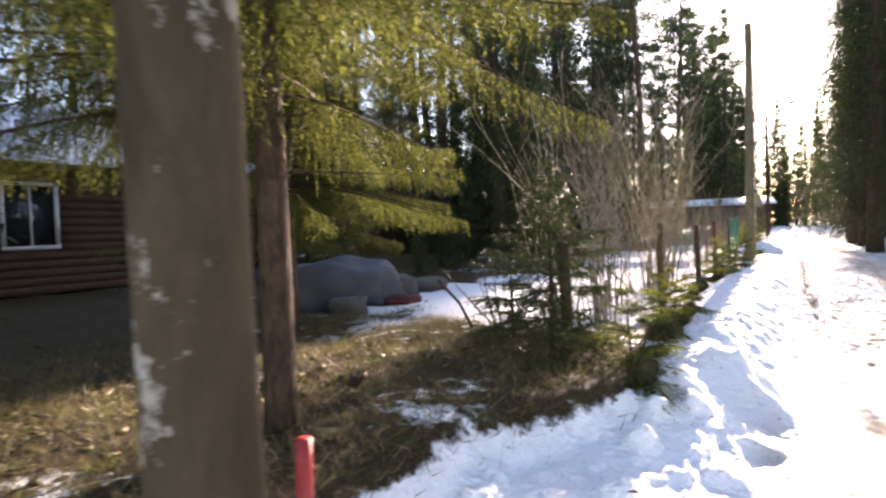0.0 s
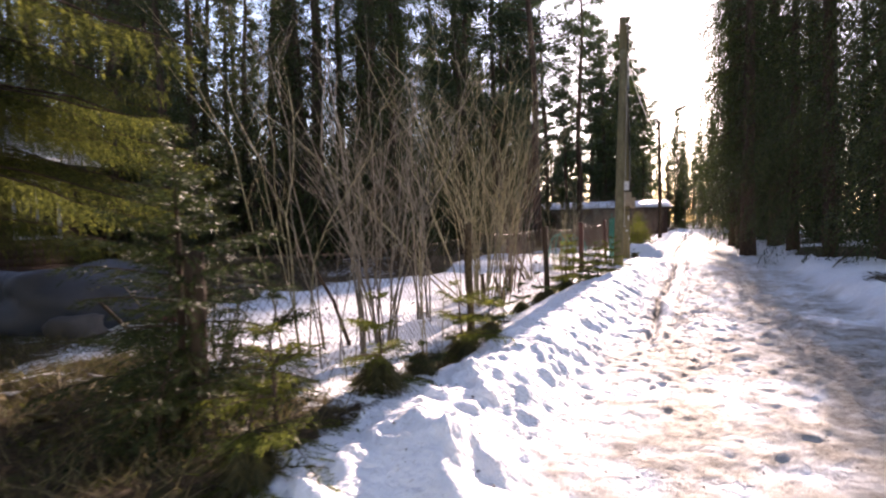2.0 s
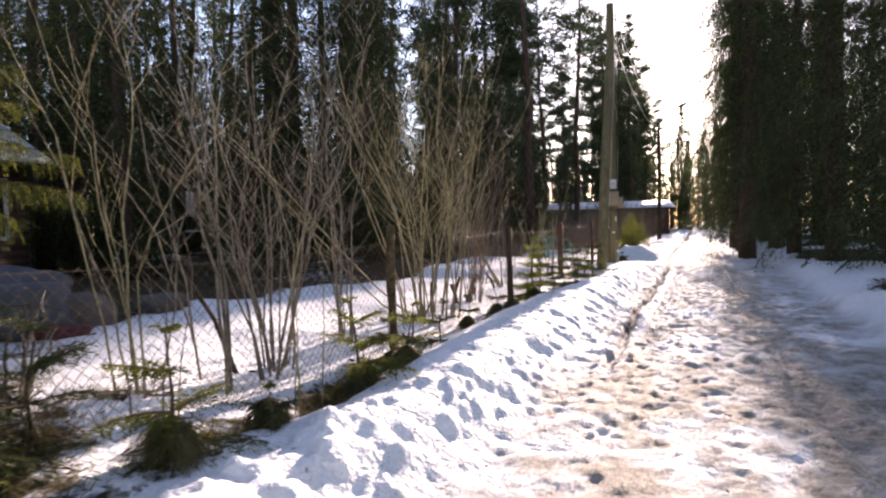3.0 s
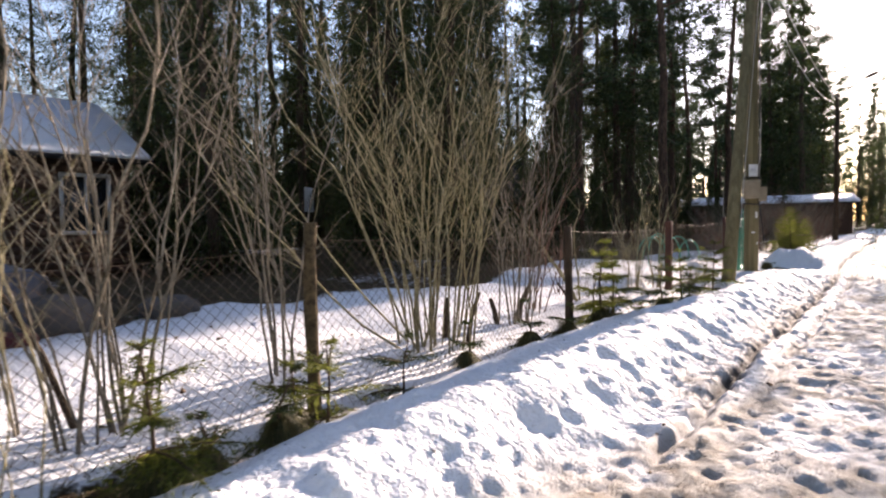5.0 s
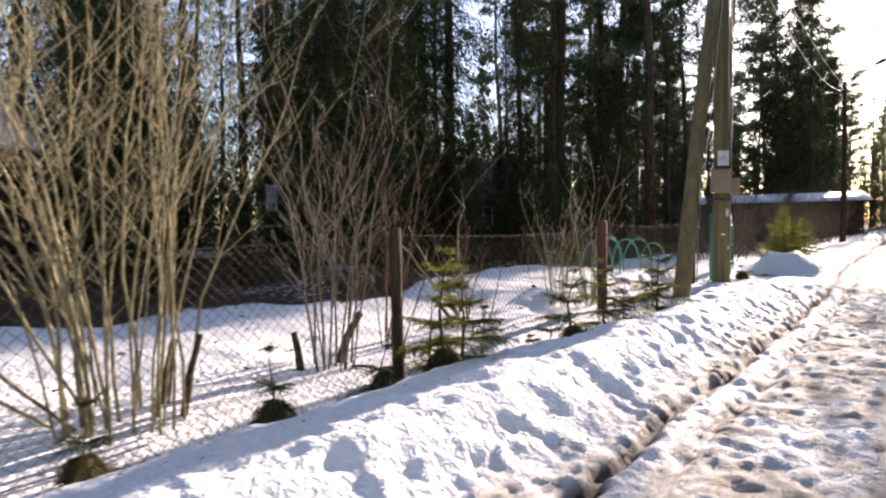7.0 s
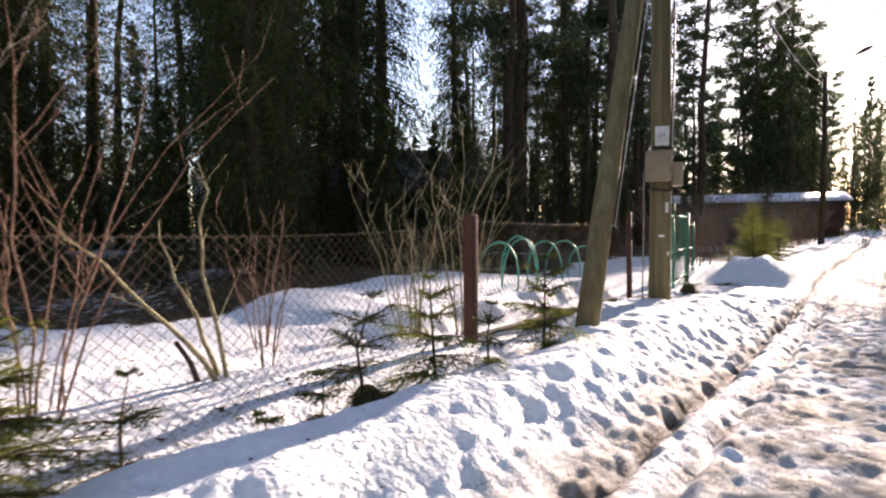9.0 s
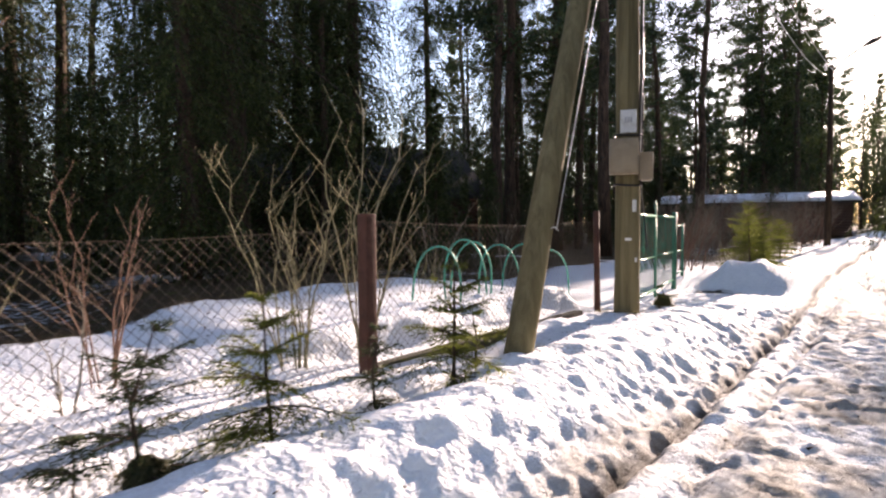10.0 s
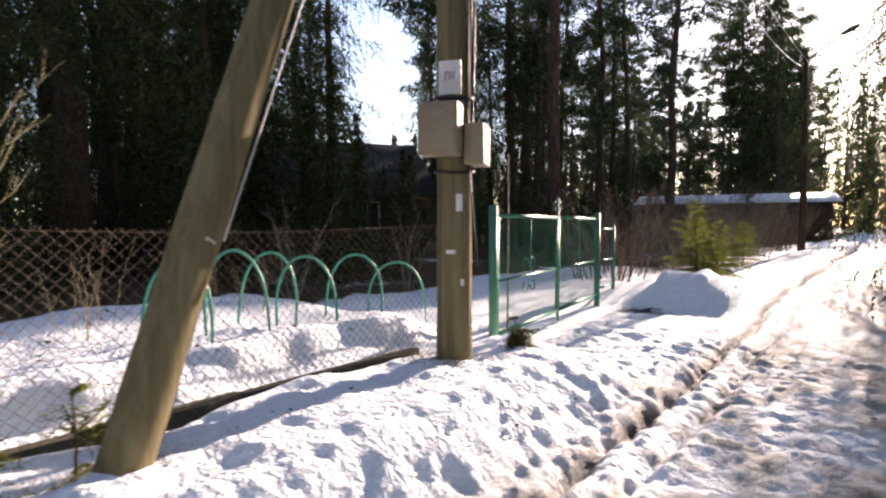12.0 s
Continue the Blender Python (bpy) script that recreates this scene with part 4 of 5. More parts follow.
def far_woods():
    rng = np.random.RandomState(77)
    s = Soup()
    for k in range(900):
        a, r = radians(rng.uniform(-12, 130)), rng.uniform(85, 170)
        x, y = -math.sin(a) * r, math.cos(a) * r
        if a < radians(3.5) and r < 150 or -18 < x < 0 and y < 80:
            continue
        h = rng.uniform(9, 17)
        m = 80
        u = rng.rand(m) ** 0.8
        w = rng.uniform(0, 6.283, m)
        d = np.stack([np.cos(w), np.sin(w), 0 * w], -1)
        base = np.array([x, y, ground_z(x, y)]) + d * (0.15 * h * (1 - u) * rng.uniform(0.1, 1, m))[:, None] + np.array([0, 0, 1]) * (h * u)[:, None]
        way = unit(d * 0.9 + np.array([0, 0, -0.55]))
        s.blades(base, way, unit(np.cross(way, (0, 0, 1))), rng.uniform(0.9, 1.8, m), 0.8)
        s.tube([(x, y, ground_z(x, y) - 0.3), (x, y, ground_z(x, y) + h)], [0.16, 0.03], 4, False)
    return tagged(part("far_woods", s, NEEDLE), "dark conifer woods far behind the houses", "woods", kind="stuff")


far_woods()
# undergrowth of young spruces at the edge of the garden
YOUNG = random.Random(5)
for k in range(16):
    yx, yy = YOUNG.uniform(-11, -7.6), YOUNG.uniform(12.5, 27)
    plant(spruces, 2, yx, yy, YOUNG.uniform(0.14, 0.30))
for k in range(30):
    yx, yy = YOUNG.uniform(-26, -6), YOUNG.uniform(38, 56)
    plant(spruces, YOUNG.choice((0, 2)), yx, yy, YOUNG.uniform(0.15, 0.3))


# ---- trees at the edge of the road ----
def aspen():
    x, y = -0.95, 0.60
    top = thing("aspen", "thick olive-grey trunk with pale lichen patches", "tree", at=(x, y, ground_z(x, y)))
    rng = np.random.RandomState(2)
    zz = np.linspace(-0.2, 11, 40)
    part("trunk", Soup().tube(np.stack([0.01 * np.sin(zz), 0.01 * np.cos(zz * 1.3), zz], -1), np.linspace(0.112, 0.06, 40) + rng.normal(0, 0.002, 40), 20), BARK_ASPEN, top, smooth=True)
    s = Soup()
    for k in range(14):
        z, a = rng.uniform(5, 11), rng.uniform(0, 6.3)
        s.tube(wander(rng, (0, 0, z), (math.cos(a) * 1.5, math.sin(a) * 1.5, z + 1.2), 6, 0.06), np.linspace(0.03, 0.004, 6), 5, False)
    part("branchwood", s, BARK_ASPEN, top)


aspen()


def road_spruce(name, seed, x, y, tall, r, reach, low, label, fans=()):
    """A spruce with long hanging boughs of fresh green needles."""
    rng = np.random.RandomState(seed)
    top = thing(name, label, "tree", at=(x, y, ground_z(x, y)))
    zz = np.linspace(-0.2, tall, 30)
    line = np.stack([0.02 * np.sin(zz * 0.8), 0.02 * np.cos(zz * 0.7) - 0.02, zz], -1)
    part("trunk", Soup().tube(line, np.linspace(r, r * 0.15, 30) + rng.normal(0, 0.003, 30), 14), BARK_SPRUCE, top, smooth=True)
    wood, crown = Soup(), Soup()
    # longer boughs on the open sides: from and to which bearing, height, how long, how many
    for a0, a1, z0, z1, long, count in fans:
        for k in range(count):
            a, ln = radians(rng.uniform(a0, a1)), long * rng.uniform(0.8, 1.05)
            t = np.linspace(0, 1, 8)[:, None]
            pts = np.array([0, 0, z0 + (z1 - z0) * (k + rng.rand()) / count]) + np.array([math.cos(a), math.sin(a), 0]) * ln * t + np.array([0, 0, 1]) * ln * (0.2 * t - 0.5 * t ** 1.8 + 0.14 * t ** 4)
            pts = pts + np.cumsum(rng.normal(0, 0.012 * ln, (8, 3)), 0) * t
            wood.tube(pts, np.linspace(0.014, 0.003, 8), 5, False)
            bough_needles(crown, rng, pts[1:], 0.27, int(75 * ln), 2.0, 0.026, 0.008, 3.2)
    z = low
    while z < tall * 0.95:
        f = (z - low) / (tall - low)
        fine = z < 5.5
        for k in range(6 if fine else 4):
            a = rng.uniform(0, 6.283)
            ln = reach * (1 - f) ** 0.7 * rng.uniform(0.45, 1.1) + 0.15
            n = 8
            t = np.linspace(0, 1, n)[:, None]
            d = np.array([math.cos(a), math.sin(a), 0])
            pts = np.array([0, 0, z + rng.uniform(-0.1, 0.1)]) + d * ln * t + np.array([0, 0, 1]) * ln * (0.2 * t - 0.52 * t ** 1.8 + 0.14 * t ** 4)
            pts = pts + np.cumsum(rng.normal(0, 0.012 * ln, (n, 3)), 0) * t
            wood.tube(pts, np.linspace(min(r * 0.08, 0.012) + 0.005, 0.003, n), 5, False)
            if fine:
                bough_needles(crown, rng, pts[1:], 0.15 * min(ln, 1.6) + 0.09, int(90 * ln) + 10, 1.6, 0.025, 0.008, 3.4)
            else:
                bough_needles(crown, rng, pts[1:], 0.45 * ln, 14, 1.2, 0.16, 0.03)
        z += 0.27 if fine else 0.5
    for k in range(10):
        a, z = rng.uniform(0, 6.283), rng.uniform(0.8, low + 1.2)
        ln = rng.uniform(0.2, 0.7)
        d = np.array([math.cos(a), math.sin(a), rng.uniform(-0.3, 0.1)])
        wood.tube(wander(rng, (0, 0, z), d * ln + np.array([0, 0, z]), 4, 0.02), [0.010, 0.008, 0.005, 0.002], 4, False)
    tagged(part("branchwood", wood, BARK_SPRUCE, top), kind="stuff")
    tagged(part("crown", crown, NEEDLE_BOUGH, top), kind="stuff")
    return top


road_spruce("spruce", 31, -2.45, 2.05, 13, 0.095, 2.15, 1.9, "slender roadside spruce with hanging green boughs", ((10, 62, 2.2, 4.2, 2.25, 14), (190, 290, 1.7, 2.8, 1.6, 12)))
road_spruce("spruce", 32, -5.5, 4.65, 19, 0.24, 2.5, 1.5, "stout spruce with scaly reddish bark and hanging boughs")


# ---- small spruces along the ditch ----
NEEDLE_SKIRT = leafy("matted_needles", (0.05, 0.05, 0.02), (0.11, 0.10, 0.04), (0.20, 0.17, 0.075), 0.35)


def sapling(seed, x, y, tall, spread, skirt, needle, label, sparse=1.0):
    rng = np.random.RandomState(seed)
    top = thing("young_spruce", label, "young tree", "young spruces along the fence", (x, y, ground_z(x, y) - 0.02))
    stem = np.array([(0, 0, -0.05), (rng.normal(0, 0.02), rng.normal(0, 0.02), tall * 0.5), (rng.normal(0, 0.04), rng.normal(0, 0.04), tall)])
    part("trunk", Soup().tube(stem, [0.014 * tall + 0.004, 0.009 * tall + 0.003, 0.003], 6), BARK_SPRUCE, top, smooth=True)
    wood, crown = Soup(), Soup()
    whorls = max(3, int(tall / 0.13 * sparse))
    for w in range(whorls):
        f = w / (whorls - 1)
        z = tall * (0.10 + 0.86 * f)
        c = np.array([np.interp(z, stem[:, 2], stem[:, k]) for k in range(3)])
        for b in range(5 if f < 0.9 else 3):
            a = rng.uniform(0, 6.283)
            ln = spread * (0.16 + (1 - f) ** 0.8) * rng.uniform(0.55, 1.1)
            t = np.linspace(0, 1, 5)[:, None]
            d = np.array([math.cos(a), math.sin(a), 0])
            pts = c + d * ln * t + np.array([0, 0, 1]) * ln * ((0.1 + 0.5 * f) * t - 0.3 * (1 - f) * t ** 2)
            wood.tube(pts, np.linspace(0.005, 0.0018, 5), 4, False)
            bough_needles(crown, rng, pts, 0.42 * ln + 0.03, int(12 + 36 * ln), 0.25, 0.028, 0.008)
            m = int(ln / 0.006)
            tt = rng.rand(m, 1)
            seg = pts[0] + (pts[-1] - pts[0]) * tt
            out = unit(np.cross(rng.normal(0, 1, (m, 3)), d))
            crown.blades(seg, unit(d * 0.7 + out), unit(np.cross(out, d)), 0.024, 0.005)
    tagged(part("branchwood", wood, BARK_SPRUCE, top), kind="stuff")
    tagged(part("crown", crown, needle, top), kind="stuff")
    if skirt:
        skirt *= 0.8
        mat = Soup()
        m = 1500
        a, u = rng.uniform(0, 6.283, m), rng.rand(m)
        d = np.stack([np.cos(a), np.sin(a), 0 * a], -1)
        base = d * (skirt * np.sqrt(1 - (1 - u) ** 2) * 0.55 * (1 + 0.3 * np.sin(3 * a + seed) + 0.25 * np.sin(7 * a + 2 * seed)) * rng.uniform(0.75, 1.15, m))[:, None] + np.array([0, 0, 1]) * (skirt * 1.15 * (1 - u * 0.75))[:, None]
        way = unit(d * (0.25 + 0.4 * u)[:, None] + np.array([0, 0, -0.8]) + rng.normal(0, 0.3, (m, 3)))
        mat.blades(base, way, unit(np.cross(way, d) + rng.normal(0, 0.2, (m, 3))), skirt * rng.uniform(0.25, 0.85, m), 0.007)
        tagged(part("skirt", mat, NEEDLE_SKIRT, top, "dense dark matted lower branches"), kind="stuff")
    return top


GREEN_S, DARK_S = "small green spruce sapling standing in the snow", "small dark spruce sapling with matted lower branches"
for i, (sx, sy, sh, sw, sk, sn) in enumerate((
        (-1.24, 6.94, 0.72, 0.48, 0.26, 1), (-1.20, 7.56, 0.42, 0.25, 0.20, 0), (-1.42, 8.02, 0.55, 0.50, 0.0, 1), (-1.47, 8.75, 0.46, 0.42, 0.0, 0),
        (-1.48, 9.52, 0.40, 0.24, 0.17, 0), (-1.47, 10.5, 0.48, 0.26, 0.20, 0), (-1.60, 11.5, 0.34, 0.30, 0.17, 0), (-1.40, 11.95, 0.98, 0.42, 0.22, 1), (-1.34, 12.08, 0.8, 0.42, 0.0, 1), (-1.47, 11.84, 0.62, 0.42, 0.0, 1),
        (-1.52, 13.72, 0.30, 0.22, 0.0, 0), (-1.38, 13.97, 0.72, 0.46, 0.16, 0), (-1.32, 14.58, 0.80, 0.50, 0.0, 1), (-1.46, 15.42, 0.55, 0.35, 0.0, 0),
        (-1.24, 15.95, 0.88, 0.55, 0.0, 1), (-1.42, 13.28, 0.14, 0.12, 0.0, 1), (-1.08, 5.2, 0.62, 0.42, 0.24, 1), (-1.12, 5.85, 0.25, 0.2, 0.20, 0),
        (-1.10, 4.30, 0.55, 0.50, 0.0, 1), (-0.95, 3.95, 0.42, 0.42, 0.20, 1), (-1.55, 4.0, 0.48, 0.5, 0.0, 0), (-1.42, 7.25, 0.35, 0.3, 0.20, 0),
        (-1.55, 7.9, 0.45, 0.4, 0.18, 1), (-1.75, 4.30, 1.6, 0.72, 0.0, 0), (-2.3, 4.7, 1.1, 0.5, 0.0, 0), (-1.55, 12.6, 0.5, 0.35, 0.0, 0),
        (-1.55, 16.6, 0.45, 0.4, 0.0, 1), (-1.12, 19.75, 0.26, 0.2, 0.17, 0), (-1.75, 5.0, 0.6, 0.5, 0.0, 0))):
    sapling(300 + i, sx, sy, sh, sw, sk, NEEDLE_LIGHT if sn else NEEDLE, GREEN_S if sn else DARK_S)
for i, (sx, sy, sh) in enumerate(((-1.75, 27.3, 1.25), (-2.1, 28.4, 1.05), (-1.9, 29.5, 1.0), (-2.4, 31.0, 0.9), (-2.2, 33.5, 1.1))):
    sapling(340 + i, sx, sy, sh * 1.2, 0.72, 0.0, NEEDLE_LIGHT, "yellow-green young spruce on the snowy verge", 1.1)

# ---- leafless shrubs ----
SHRUBS = "leafless shrubs along the fence"
bush("shrub", 401, 28, 3.9, 0.22, 0.0115, TWIG_OLIVE, 10, "dense leafless shrub with many olive-grey upright stems", (-2.2, 9.95), 0.3, 0.40, (0, 0), SHRUBS)
bush("shrub", 402, 13, 3.0, 0.2, 0.012, TWIG_GREY, 9, "leafless shrub with grey stems beside a fence post", (-2.35, 11.55), 0.2, 0.24, (0, 0), SHRUBS)
bush("shrub", 403, 3, 1.9, 0.35, 0.022, TWIG_OLIVE, 4, "leafless shrub with thick leaning stems", (-2.55, 13.62), 0.1, 0.06, (-0.25, -0.35), SHRUBS)
bush("shrub", 404, 12, 1.5, 0.36, 0.010, TWIG_OLIVE, 6, "leafless shrub with thin straw-coloured stems", (-2.42, 15.45), 0.2, 0.14, (0, 0), SHRUBS)
bush("shrub", 405, 7, 2.3, 0.20, 0.013, TWIG_OLIVE, 6, "leafless shrub with tall straw-coloured stems behind a rusty post", (-2.22, 16.0), 0.2, 0.10, (0, 0.05), SHRUBS)
bush("shrub", 406, 5, 3.6, 0.28, 0.012, TWIG_GREY, 6, "slender leafless shrub with tall stems", (-2.05, 6.88), 0.3, 0.12, (0, 0), SHRUBS)
bush("shrub", 407, 7, 3.7, 0.34, 0.013, TWIG_GREY, 8, "slender leafless shrub with tall stems", (-2.35, 7.25), 0.3, 0.16, (0, 0), SHRUBS)
bush("shrub", 408, 8, 3.4, 0.26, 0.011, TWIG_GREY, 8, "leafless shrub with dark thin stems", (-2.35, 8.35), 0.3, 0.14, (0, 0), SHRUBS)
bush("shrub", 409, 4, 2.2, 0.10, 0.006, TWIG_OLIVE, 3, "few thin straight leafless shoots", (-1.30, 6.4), 0.2, 0.12, (0, 0), SHRUBS)
bush("shrub", 410, 2, 3.3, 0.12, 0.014, TWIG_GREY, 5, "single slender leafless stem leaning over the snow", (-2.7, 6.75), 0.2, 0.05, (-0.1, -0.12), SHRUBS)
bush("shrub", 411, 3, 3.5, 0.18, 0.014, TWIG_GREY, 5, "slender leafless shrub with dark lower stems", (-1.95, 6.35), 0.3, 0.08, (0, 0), SHRUBS)
bush("shrub", 412, 9, 2.7, 0.34, 0.010, TWIG_RED, 6, "leafless brownish shrub in the garden", (-2.7, 12.5), 0.3, 0.2, (0, 0), SHRUBS)
bush("shrub", 413, 3, 0.75, 0.25, 0.009, TWIG_GREY, 3, "small leafless shoot in the snow", (-2.55, 14.0), 0.2, 0.05, (0, 0), SHRUBS)
bush("shrub", 414, 9, 0.65, 0.75, 0.016, TWIG_GREY, 3, "cut-back shrub with short dark stems", (-2.75, 5.35), 0.1, 0.22, (0, 0), SHRUBS)
bush("shrub", 415, 7, 1.5, 0.30, 0.010, TWIG_RED, 5, "leafless brownish shrub in the garden", (-3.3, 14.4), 0.2, 0.15, (0, 0), SHRUBS)
bush("shrub", 416, 5, 3.4, 0.30, 0.012, TWIG_OLIVE, 6, "slender leafless shrub with tall stems", (-2.3, 5.9), 0.3, 0.15, (0, -0.1), SHRUBS)
bush("shrub", 417, 4, 2.4, 0.2, 0.007, TWIG_GREY, 3, "few thin straight leafless shoots", (-1.7, 5.6), 0.2, 0.15, (0, 0), SHRUBS)
bush("shrub", 418, 7, 1.9, 0.5, 0.014, TWIG_GREY, 7, "leafless apple tree with twisted branches", (-6.0, 23.5), 0.2, 0.1, (0, 0))
bush("shrub", 419, 8, 1.7, 0.45, 0.012, TWIG_GREY, 7, "leafless apple tree with twisted branches", (-5.6, 20.6), 0.2, 0.1, (0, 0))
for i, (bx, by, bh) in enumerate(((-3.4, 27.0, 1.4), (-3.9, 29.0, 1.6), (-3.0, 31.0, 1.5), (-3.6, 34.0, 1.6), (-2.9, 37.0, 1.4), (-3.7, 40.0, 1.7), (-2.8, 44.0, 1.5), (-4.8, 32.0, 1.7), (-5.4, 37.0, 1.8), (-3.4, 48.0, 1.6), (-4.2, 54.0, 2.2), (-6.5, 56.0, 2.3), (-9.0, 55.0, 2.3), (-11.5, 53.0, 2.2), (-7.5, 49.0, 1.9), (-10.0, 46.0, 1.9), (-6.8, 42.0, 1.8), (-3.6, 51.0, 2.2), (-5.2, 52.0, 2.4), (-7.2, 53.0, 2.5), (-8.6, 51.5, 2.3), (-10.2, 52.5, 2.5), (-5.8, 47.0, 2.0), (-4.6, 44.5, 1.9))):
    bush("shrub", 430 + i, 26, bh * (1.5 if by > 40 else 1.25), 0.6, 0.014, TWIG_GREY if i % 3 else TWIG_RED, 9, "brown leafless brush on the verge", (bx, by), 0.2, 0.8, (0, 0), "brush beyond the gate")


for i, (bx, by, bh) in enumerate(((-26.5, 40.5, 13), (-29, 43, 15), (-23.5, 43.5, 12))):
    bush("birch", 460 + i, 1, bh, 0.06, 0.09, BARK_BIRCH, 26, "slender leafless birch behind the cottage", (bx, by), 0.2, 0.01)


bush("shrub", 421, 4, 3.4, 0.75, 0.014, TWIG_OLIVE, 7, "leafless shrub with wide-leaning stems", (-2.3, 9.75), -0.2, 0.15, (-0.15, -0.3), SHRUBS)
bush("shrub", 422, 4, 3.0, 0.5, 0.012, TWIG_GREY, 8, "leafless shrub with wide-leaning stems", (-2.1, 7.05), -0.2, 0.2, (0, -0.1), SHRUBS)


for i, (bx, by, bh) in enumerate(((-3.6, 18.2, 0.8), (-3.9, 18.9, 0.7), (-4.2, 17.6, 0.9), (-3.5, 17.2, 0.6))):
    bush("dry_stalks", 470 + i, 6, bh, 0.2, 0.005, TWIG_OLIVE, 2, "dry straw-coloured stalks in a garden bed", (bx, by), 0.2, 0.15, (0, 0), "stalks in the garden bed")


def garden_stake(x, y, tall):
    z = ground_z(x, y)
    top = thing("garden_stake", "thin pale wooden stake behind the gate", "stake", at=(x, y, z))
    part("stake", Soup().tube([(0, 0, -0.1), (0.01, 0, tall * 0.5), (0.0, 0.01, tall)], [0.013, 0.012, 0.010], 7), TWIG_GREY, top, smooth=True)
    part("hook", Soup().tube([(0, 0, tall - 0.32), (-0.06, 0, tall - 0.27), (-0.09, 0, tall - 0.30)], [0.006] * 3, 5), TWIG_GREY, top)


garden_stake(-2.45, 21.6, 2.2)


# ---- heap, boulders, marker, board ----
def lump(name, label, category, x, y, size, seed, material, folds=0.0, detail=4, sink=0.12):
    bm = bmesh.new()
    bmesh.ops.create_icosphere(bm, subdivisions=detail, radius=1.0)
    for v in bm.verts:
        n = noise.noise(v.co * 1.3 + Vector((seed * 3.1, 0, 0))) * 0.35 + noise.noise(v.co * 3.3 + Vector((0, seed, 0))) * 0.16 + noise.noise(v.co * 9 + Vector((seed, 0, 0))) * 0.035
        a = math.atan2(v.co.y, v.co.x)
        n += folds * math.sin(a * 17 + 3 * noise.noise(v.co * 2)) * max(0.0, 0.75 - v.co.z) * 0.5
        flat = 1.0 if v.co.z < 0.45 else 0.45 / v.co.z * 0.75 + 0.25
        v.co = Vector((v.co.x * size[0], v.co.y * size[1], v.co.z * size[2] * flat)) * (1 + n)
    me = bpy.data.meshes.new(name)
    bm.to_mesh(me)
    bm.free()
    me.polygons.foreach_set("use_smooth", np.ones(len(me.polygons), dtype=bool))
    me.materials.append(material)
    ob = new(name, me)
    ob.location = (x, y, ground_z(x, y) + size[2] * (1 - sink) * 0.5)
    ob.rotation_euler = (0, 0, seed)
    return tagged(ob, label, category)


TARP = plain("grey_tarpaulin", (0.065, 0.072, 0.09), 0.5, 0, 0.35, 3, 0.02, (0.08, 0.08, 0.09))
STONE = plain("grey_granite", (0.10, 0.09, 0.085), 0.85, 0, 0.4, 9, 0.02, (0.10, 0.09, 0.07))
RED = plain("red_plastic", (0.30, 0.03, 0.03), 0.45, 0, 0.25)
MAROON = plain("dark_red_plastic", (0.10, 0.018, 0.02), 0.5, 0, 0.3)
lump("tarpaulin", "heap under a wrinkled grey tarpaulin", "heap", -6.7, 6.9, (1.15, 0.85, 0.75), 1, TARP, 0.12)
lump("boulder", "rounded brownish granite boulder beside a covered heap", "boulder", -5.75, 6.15, (0.32, 0.28, 0.26), 2, STONE, 0, 3)
lump("boulder", "grey granite boulder beside a covered heap", "boulder", -6.1, 7.7, (0.5, 0.45, 0.42), 5, STONE, 0, 3)
lump("red_bag", "crumpled dark red plastic bag lying on the snow", "bag", -5.55, 7.25, (0.30, 0.18, 0.12), 4, MAROON, 0.2, 3)
lump("boulder", "dark stone half buried in the snow", "boulder", -6.4, 9.2, (0.5, 0.35, 0.22), 6, STONE, 0, 3)


def snow_marker():
    x, y = -1.15, 1.03
    z = ground_z(x, y)
    top = thing("snow_marker", "red and white snow marker stake", "marker", at=(x, y, z))
    part("stake", Soup().tube([(0, 0, -0.2), (0, 0, 0.56)], [0.022, 0.022], 10), PLATE_WHITE, top, "white lower stake", True)
    part("red_top", Soup().tube([(0, 0, 0.562), (0.004, 0, 0.745)], [0.024, 0.023], 10), RED, top, "red top", True)


snow_marker()


def board():
    x, y = -23.3, 23.8
    z = ground_z(x, y)
    top = thing("white_board", "white metal board on a dark wooden stand", "board", at=(x, y, z))
    top.rotation_euler = (0, 0, radians(-60))
    part("panel", Soup().box((-0.55, 0.03, 2.1), (0.55, 0.06, 3.4), None, 0.01), PLATE_WHITE, top)
    for sx in (-0.4, 0.4):
        part("leg", Soup().box((sx - 0.05, -0.05, -0.1), (sx + 0.05, 0.028, 3.3)), POST_WOOD, top)
    part("shelf", Soup().box((-0.6, -0.05, 1.3), (0.6, 0.35, 1.4), None, 0.01), PLATE_WHITE, top)


board()


def stub(x, y, h, r, lean, seed):
    rng = np.random.RandomState(seed)
    top = thing("cut_stem", "short cut stem with pale broken top", "stump", at=(x, y, ground_z(x, y)))
    part("stem", Soup().tube([(0, 0, -0.05), (lean[0] * 0.4, lean[1] * 0.4, h * 0.5), (lean[0], lean[1], h)], [r * 1.2, r, r * 0.85], 8), POST_WOOD, top, smooth=True)


for i, (qx, qy, qh, qr, ql) in enumerate(((-2.02, 10.2, 0.5, 0.022, (0.1, 0.08)), (-2.3, 10.2, 0.4, 0.03, (-0.05, 0.1)), (-2.42, 11.7, 0.42, 0.035, (0.08, 0.2)), (-2.45, 11.35, 0.3, 0.03, (-0.1, 0.0)),
                                          (-2.62, 13.5, 0.28, 0.02, (-0.15, -0.1)), (-2.55, 7.0, 0.95, 0.018, (-0.25, -0.35)), (-2.9, 5.0, 0.5, 0.016, (-0.3, -0.2)))):
    stub(qx, qy, qh, qr, ql, 500 + i)


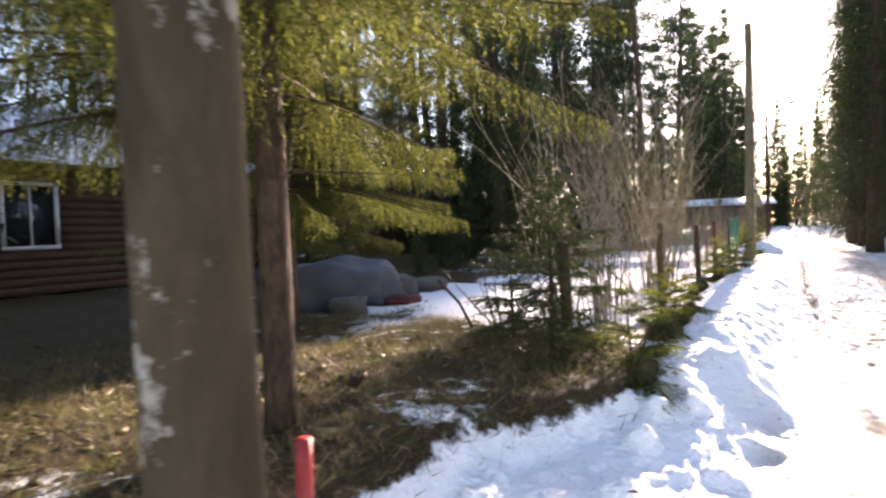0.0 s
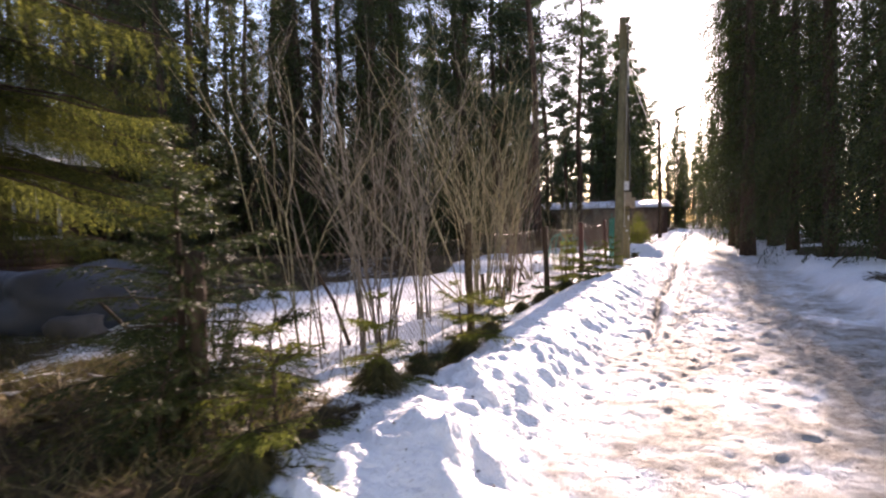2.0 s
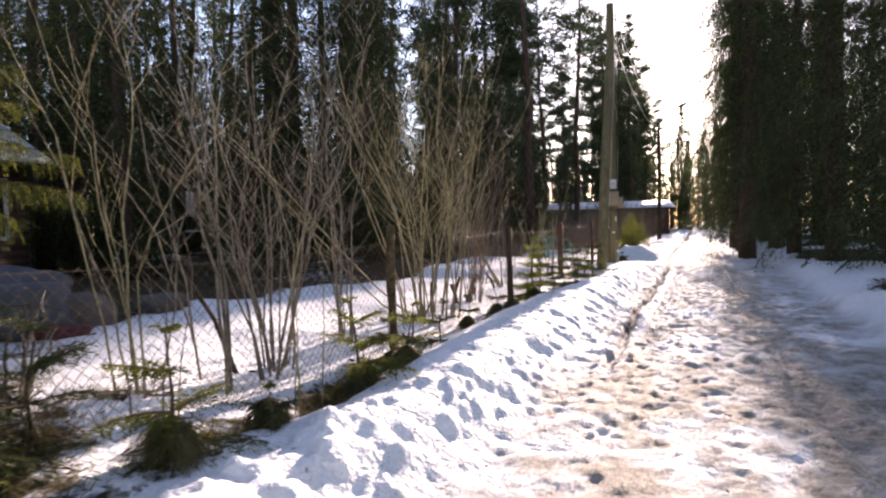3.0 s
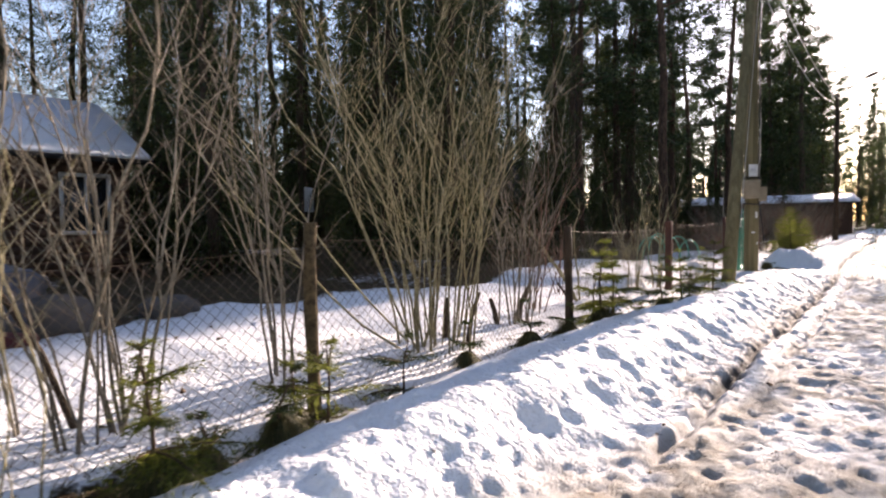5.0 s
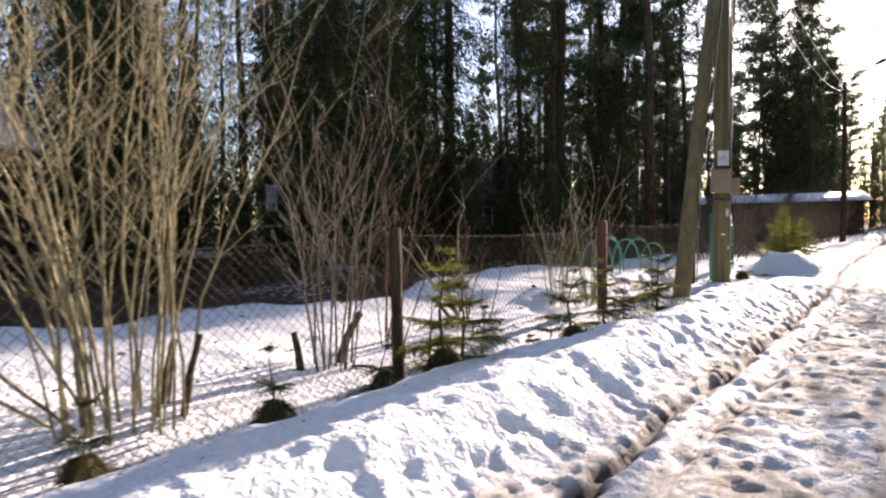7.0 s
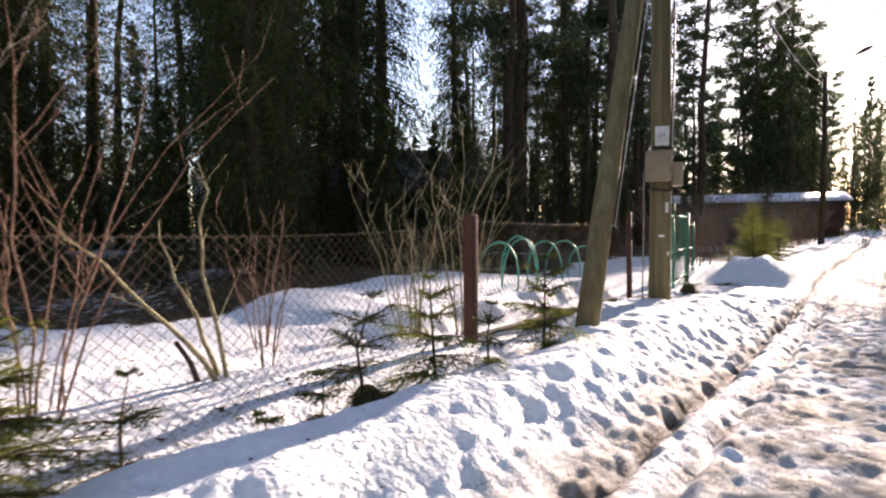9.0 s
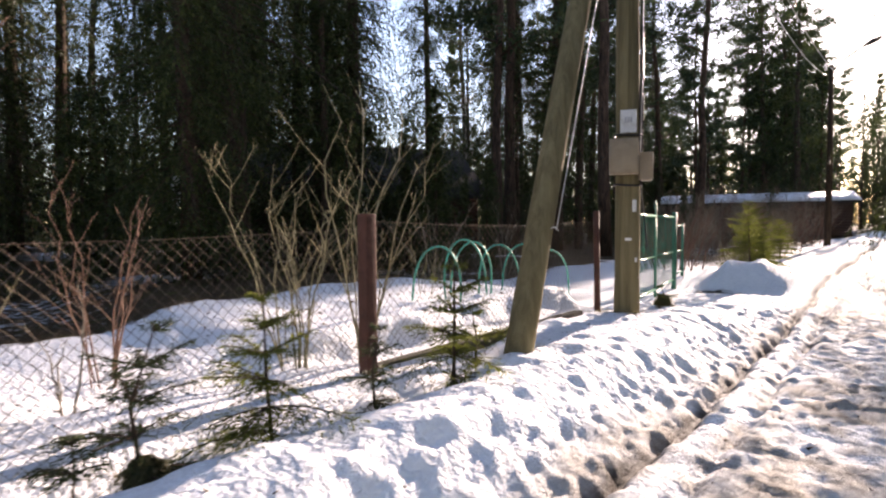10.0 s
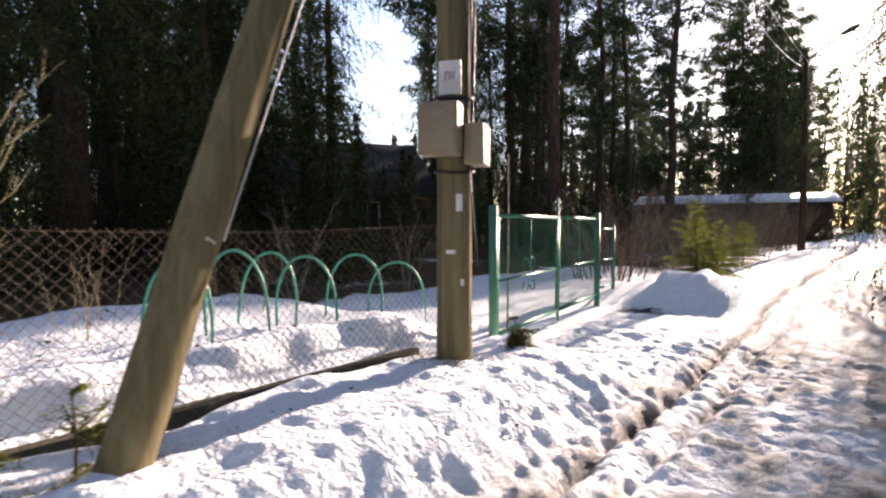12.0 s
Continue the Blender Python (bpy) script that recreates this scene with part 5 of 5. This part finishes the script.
# ---- dry grass, litter, grit ----
def grass(name, label, n, seed, region, tall, material, clump=0.12, keep=None):
    rng = np.random.RandomState(seed)
    s = Soup()
    x0, x1, y0, y1 = region
    cx, cy = rng.uniform(x0, x1, n), rng.uniform(y0, y1, n)
    base, way, side, ln = [], [], [], []
    for x, y in zip(cx, cy):
        if keep is not None and not keep(x, y):
            continue
        for k in range(rng.randint(4, 11)):
            px, py = x + rng.normal(0, clump), y + rng.normal(0, clump)
            base.append((px, py, ground_z(px, py) - 0.01))
            w = unit(np.array([rng.normal(0, 0.8), rng.normal(0, 0.8), 0.75]))
            way.append(w)
            side.append(unit(np.cross(w, rng.normal(0, 1, 3))))
            ln.append(tall * rng.uniform(0.4, 1.3))
    s.blades(np.array(base), np.array(way), np.array(side), np.array(ln), 0.007)
    return tagged(part(name, s, material), label, "grass", kind="stuff")


bare_here = lambda x, y: float(cover(np.array(x), np.array(y))) > 0.38
grass("dry_grass", "dry yellow-brown grass and twigs on bare forest floor", 3600, 7, (-7.0, -1.0, -0.5, 7.5), 0.15, NEEDLE_DRY, 0.10, bare_here)
grass("green_tufts", "low green blueberry and moss tufts on the forest floor", 1100, 9, (-6.5, -1.1, 0.5, 7.0), 0.10, NEEDLE_LIGHT, 0.08, bare_here)
grass("ditch_grass", "dry grass along the fence ditch", 260, 10, (-1.95, -1.3, 4.0, 19.5), 0.10, NEEDLE_DRY, 0.05, lambda x, y: x < bank_edge(y) - 0.1)
grass("dry_grass", "dry grass round the foot of a pole", 26, 12, (-1.5, -1.1, 18.75, 19.05), 0.09, NEEDLE_DRY, 0.05)


def grit(name, label, n, seed, where, size, material):
    rng = np.random.RandomState(seed)
    s = Soup()
    tri = [(0, 1, 2), (0, 2, 3), (0, 3, 1), (1, 3, 2)]
    for k in range(n):
        x, y = where(rng)
        z = ground_z(x, y)
        r = size * rng.lognormal(0, 0.5)
        v = rng.normal(0, 1, (4, 3)) * np.array([r, r, r * 0.45]) + np.array([x, y, z + r * 0.2])
        s.add(v, tri)
    return tagged(part(name, s, material), label, "debris", kind="stuff")


CRUMB = plain("bark_crumbs", (0.09, 0.06, 0.04), 0.9, 0, 0.6, 40)
grit("bark_crumbs", "dark bark crumbs and grit on the trampled snow", 2600, 21, lambda r: (float(np.clip(r.normal(0.1, 0.8), -1.2, 2.6)), r.uniform(1.0, 26)), 0.005, CRUMB)
grit("dead_leaves", "curled pale brown leaves on the forest floor", 900, 23, lambda r: (r.uniform(-5.0, -1.9), r.uniform(-0.2, 4.5)), 0.022, NEEDLE_DRY)
grit("fallen_twigs", "brown needle litter on the garden snow", 1500, 25, lambda r: (r.uniform(-5.5, -1.6), r.uniform(5.0, 20)), 0.009, CRUMB)
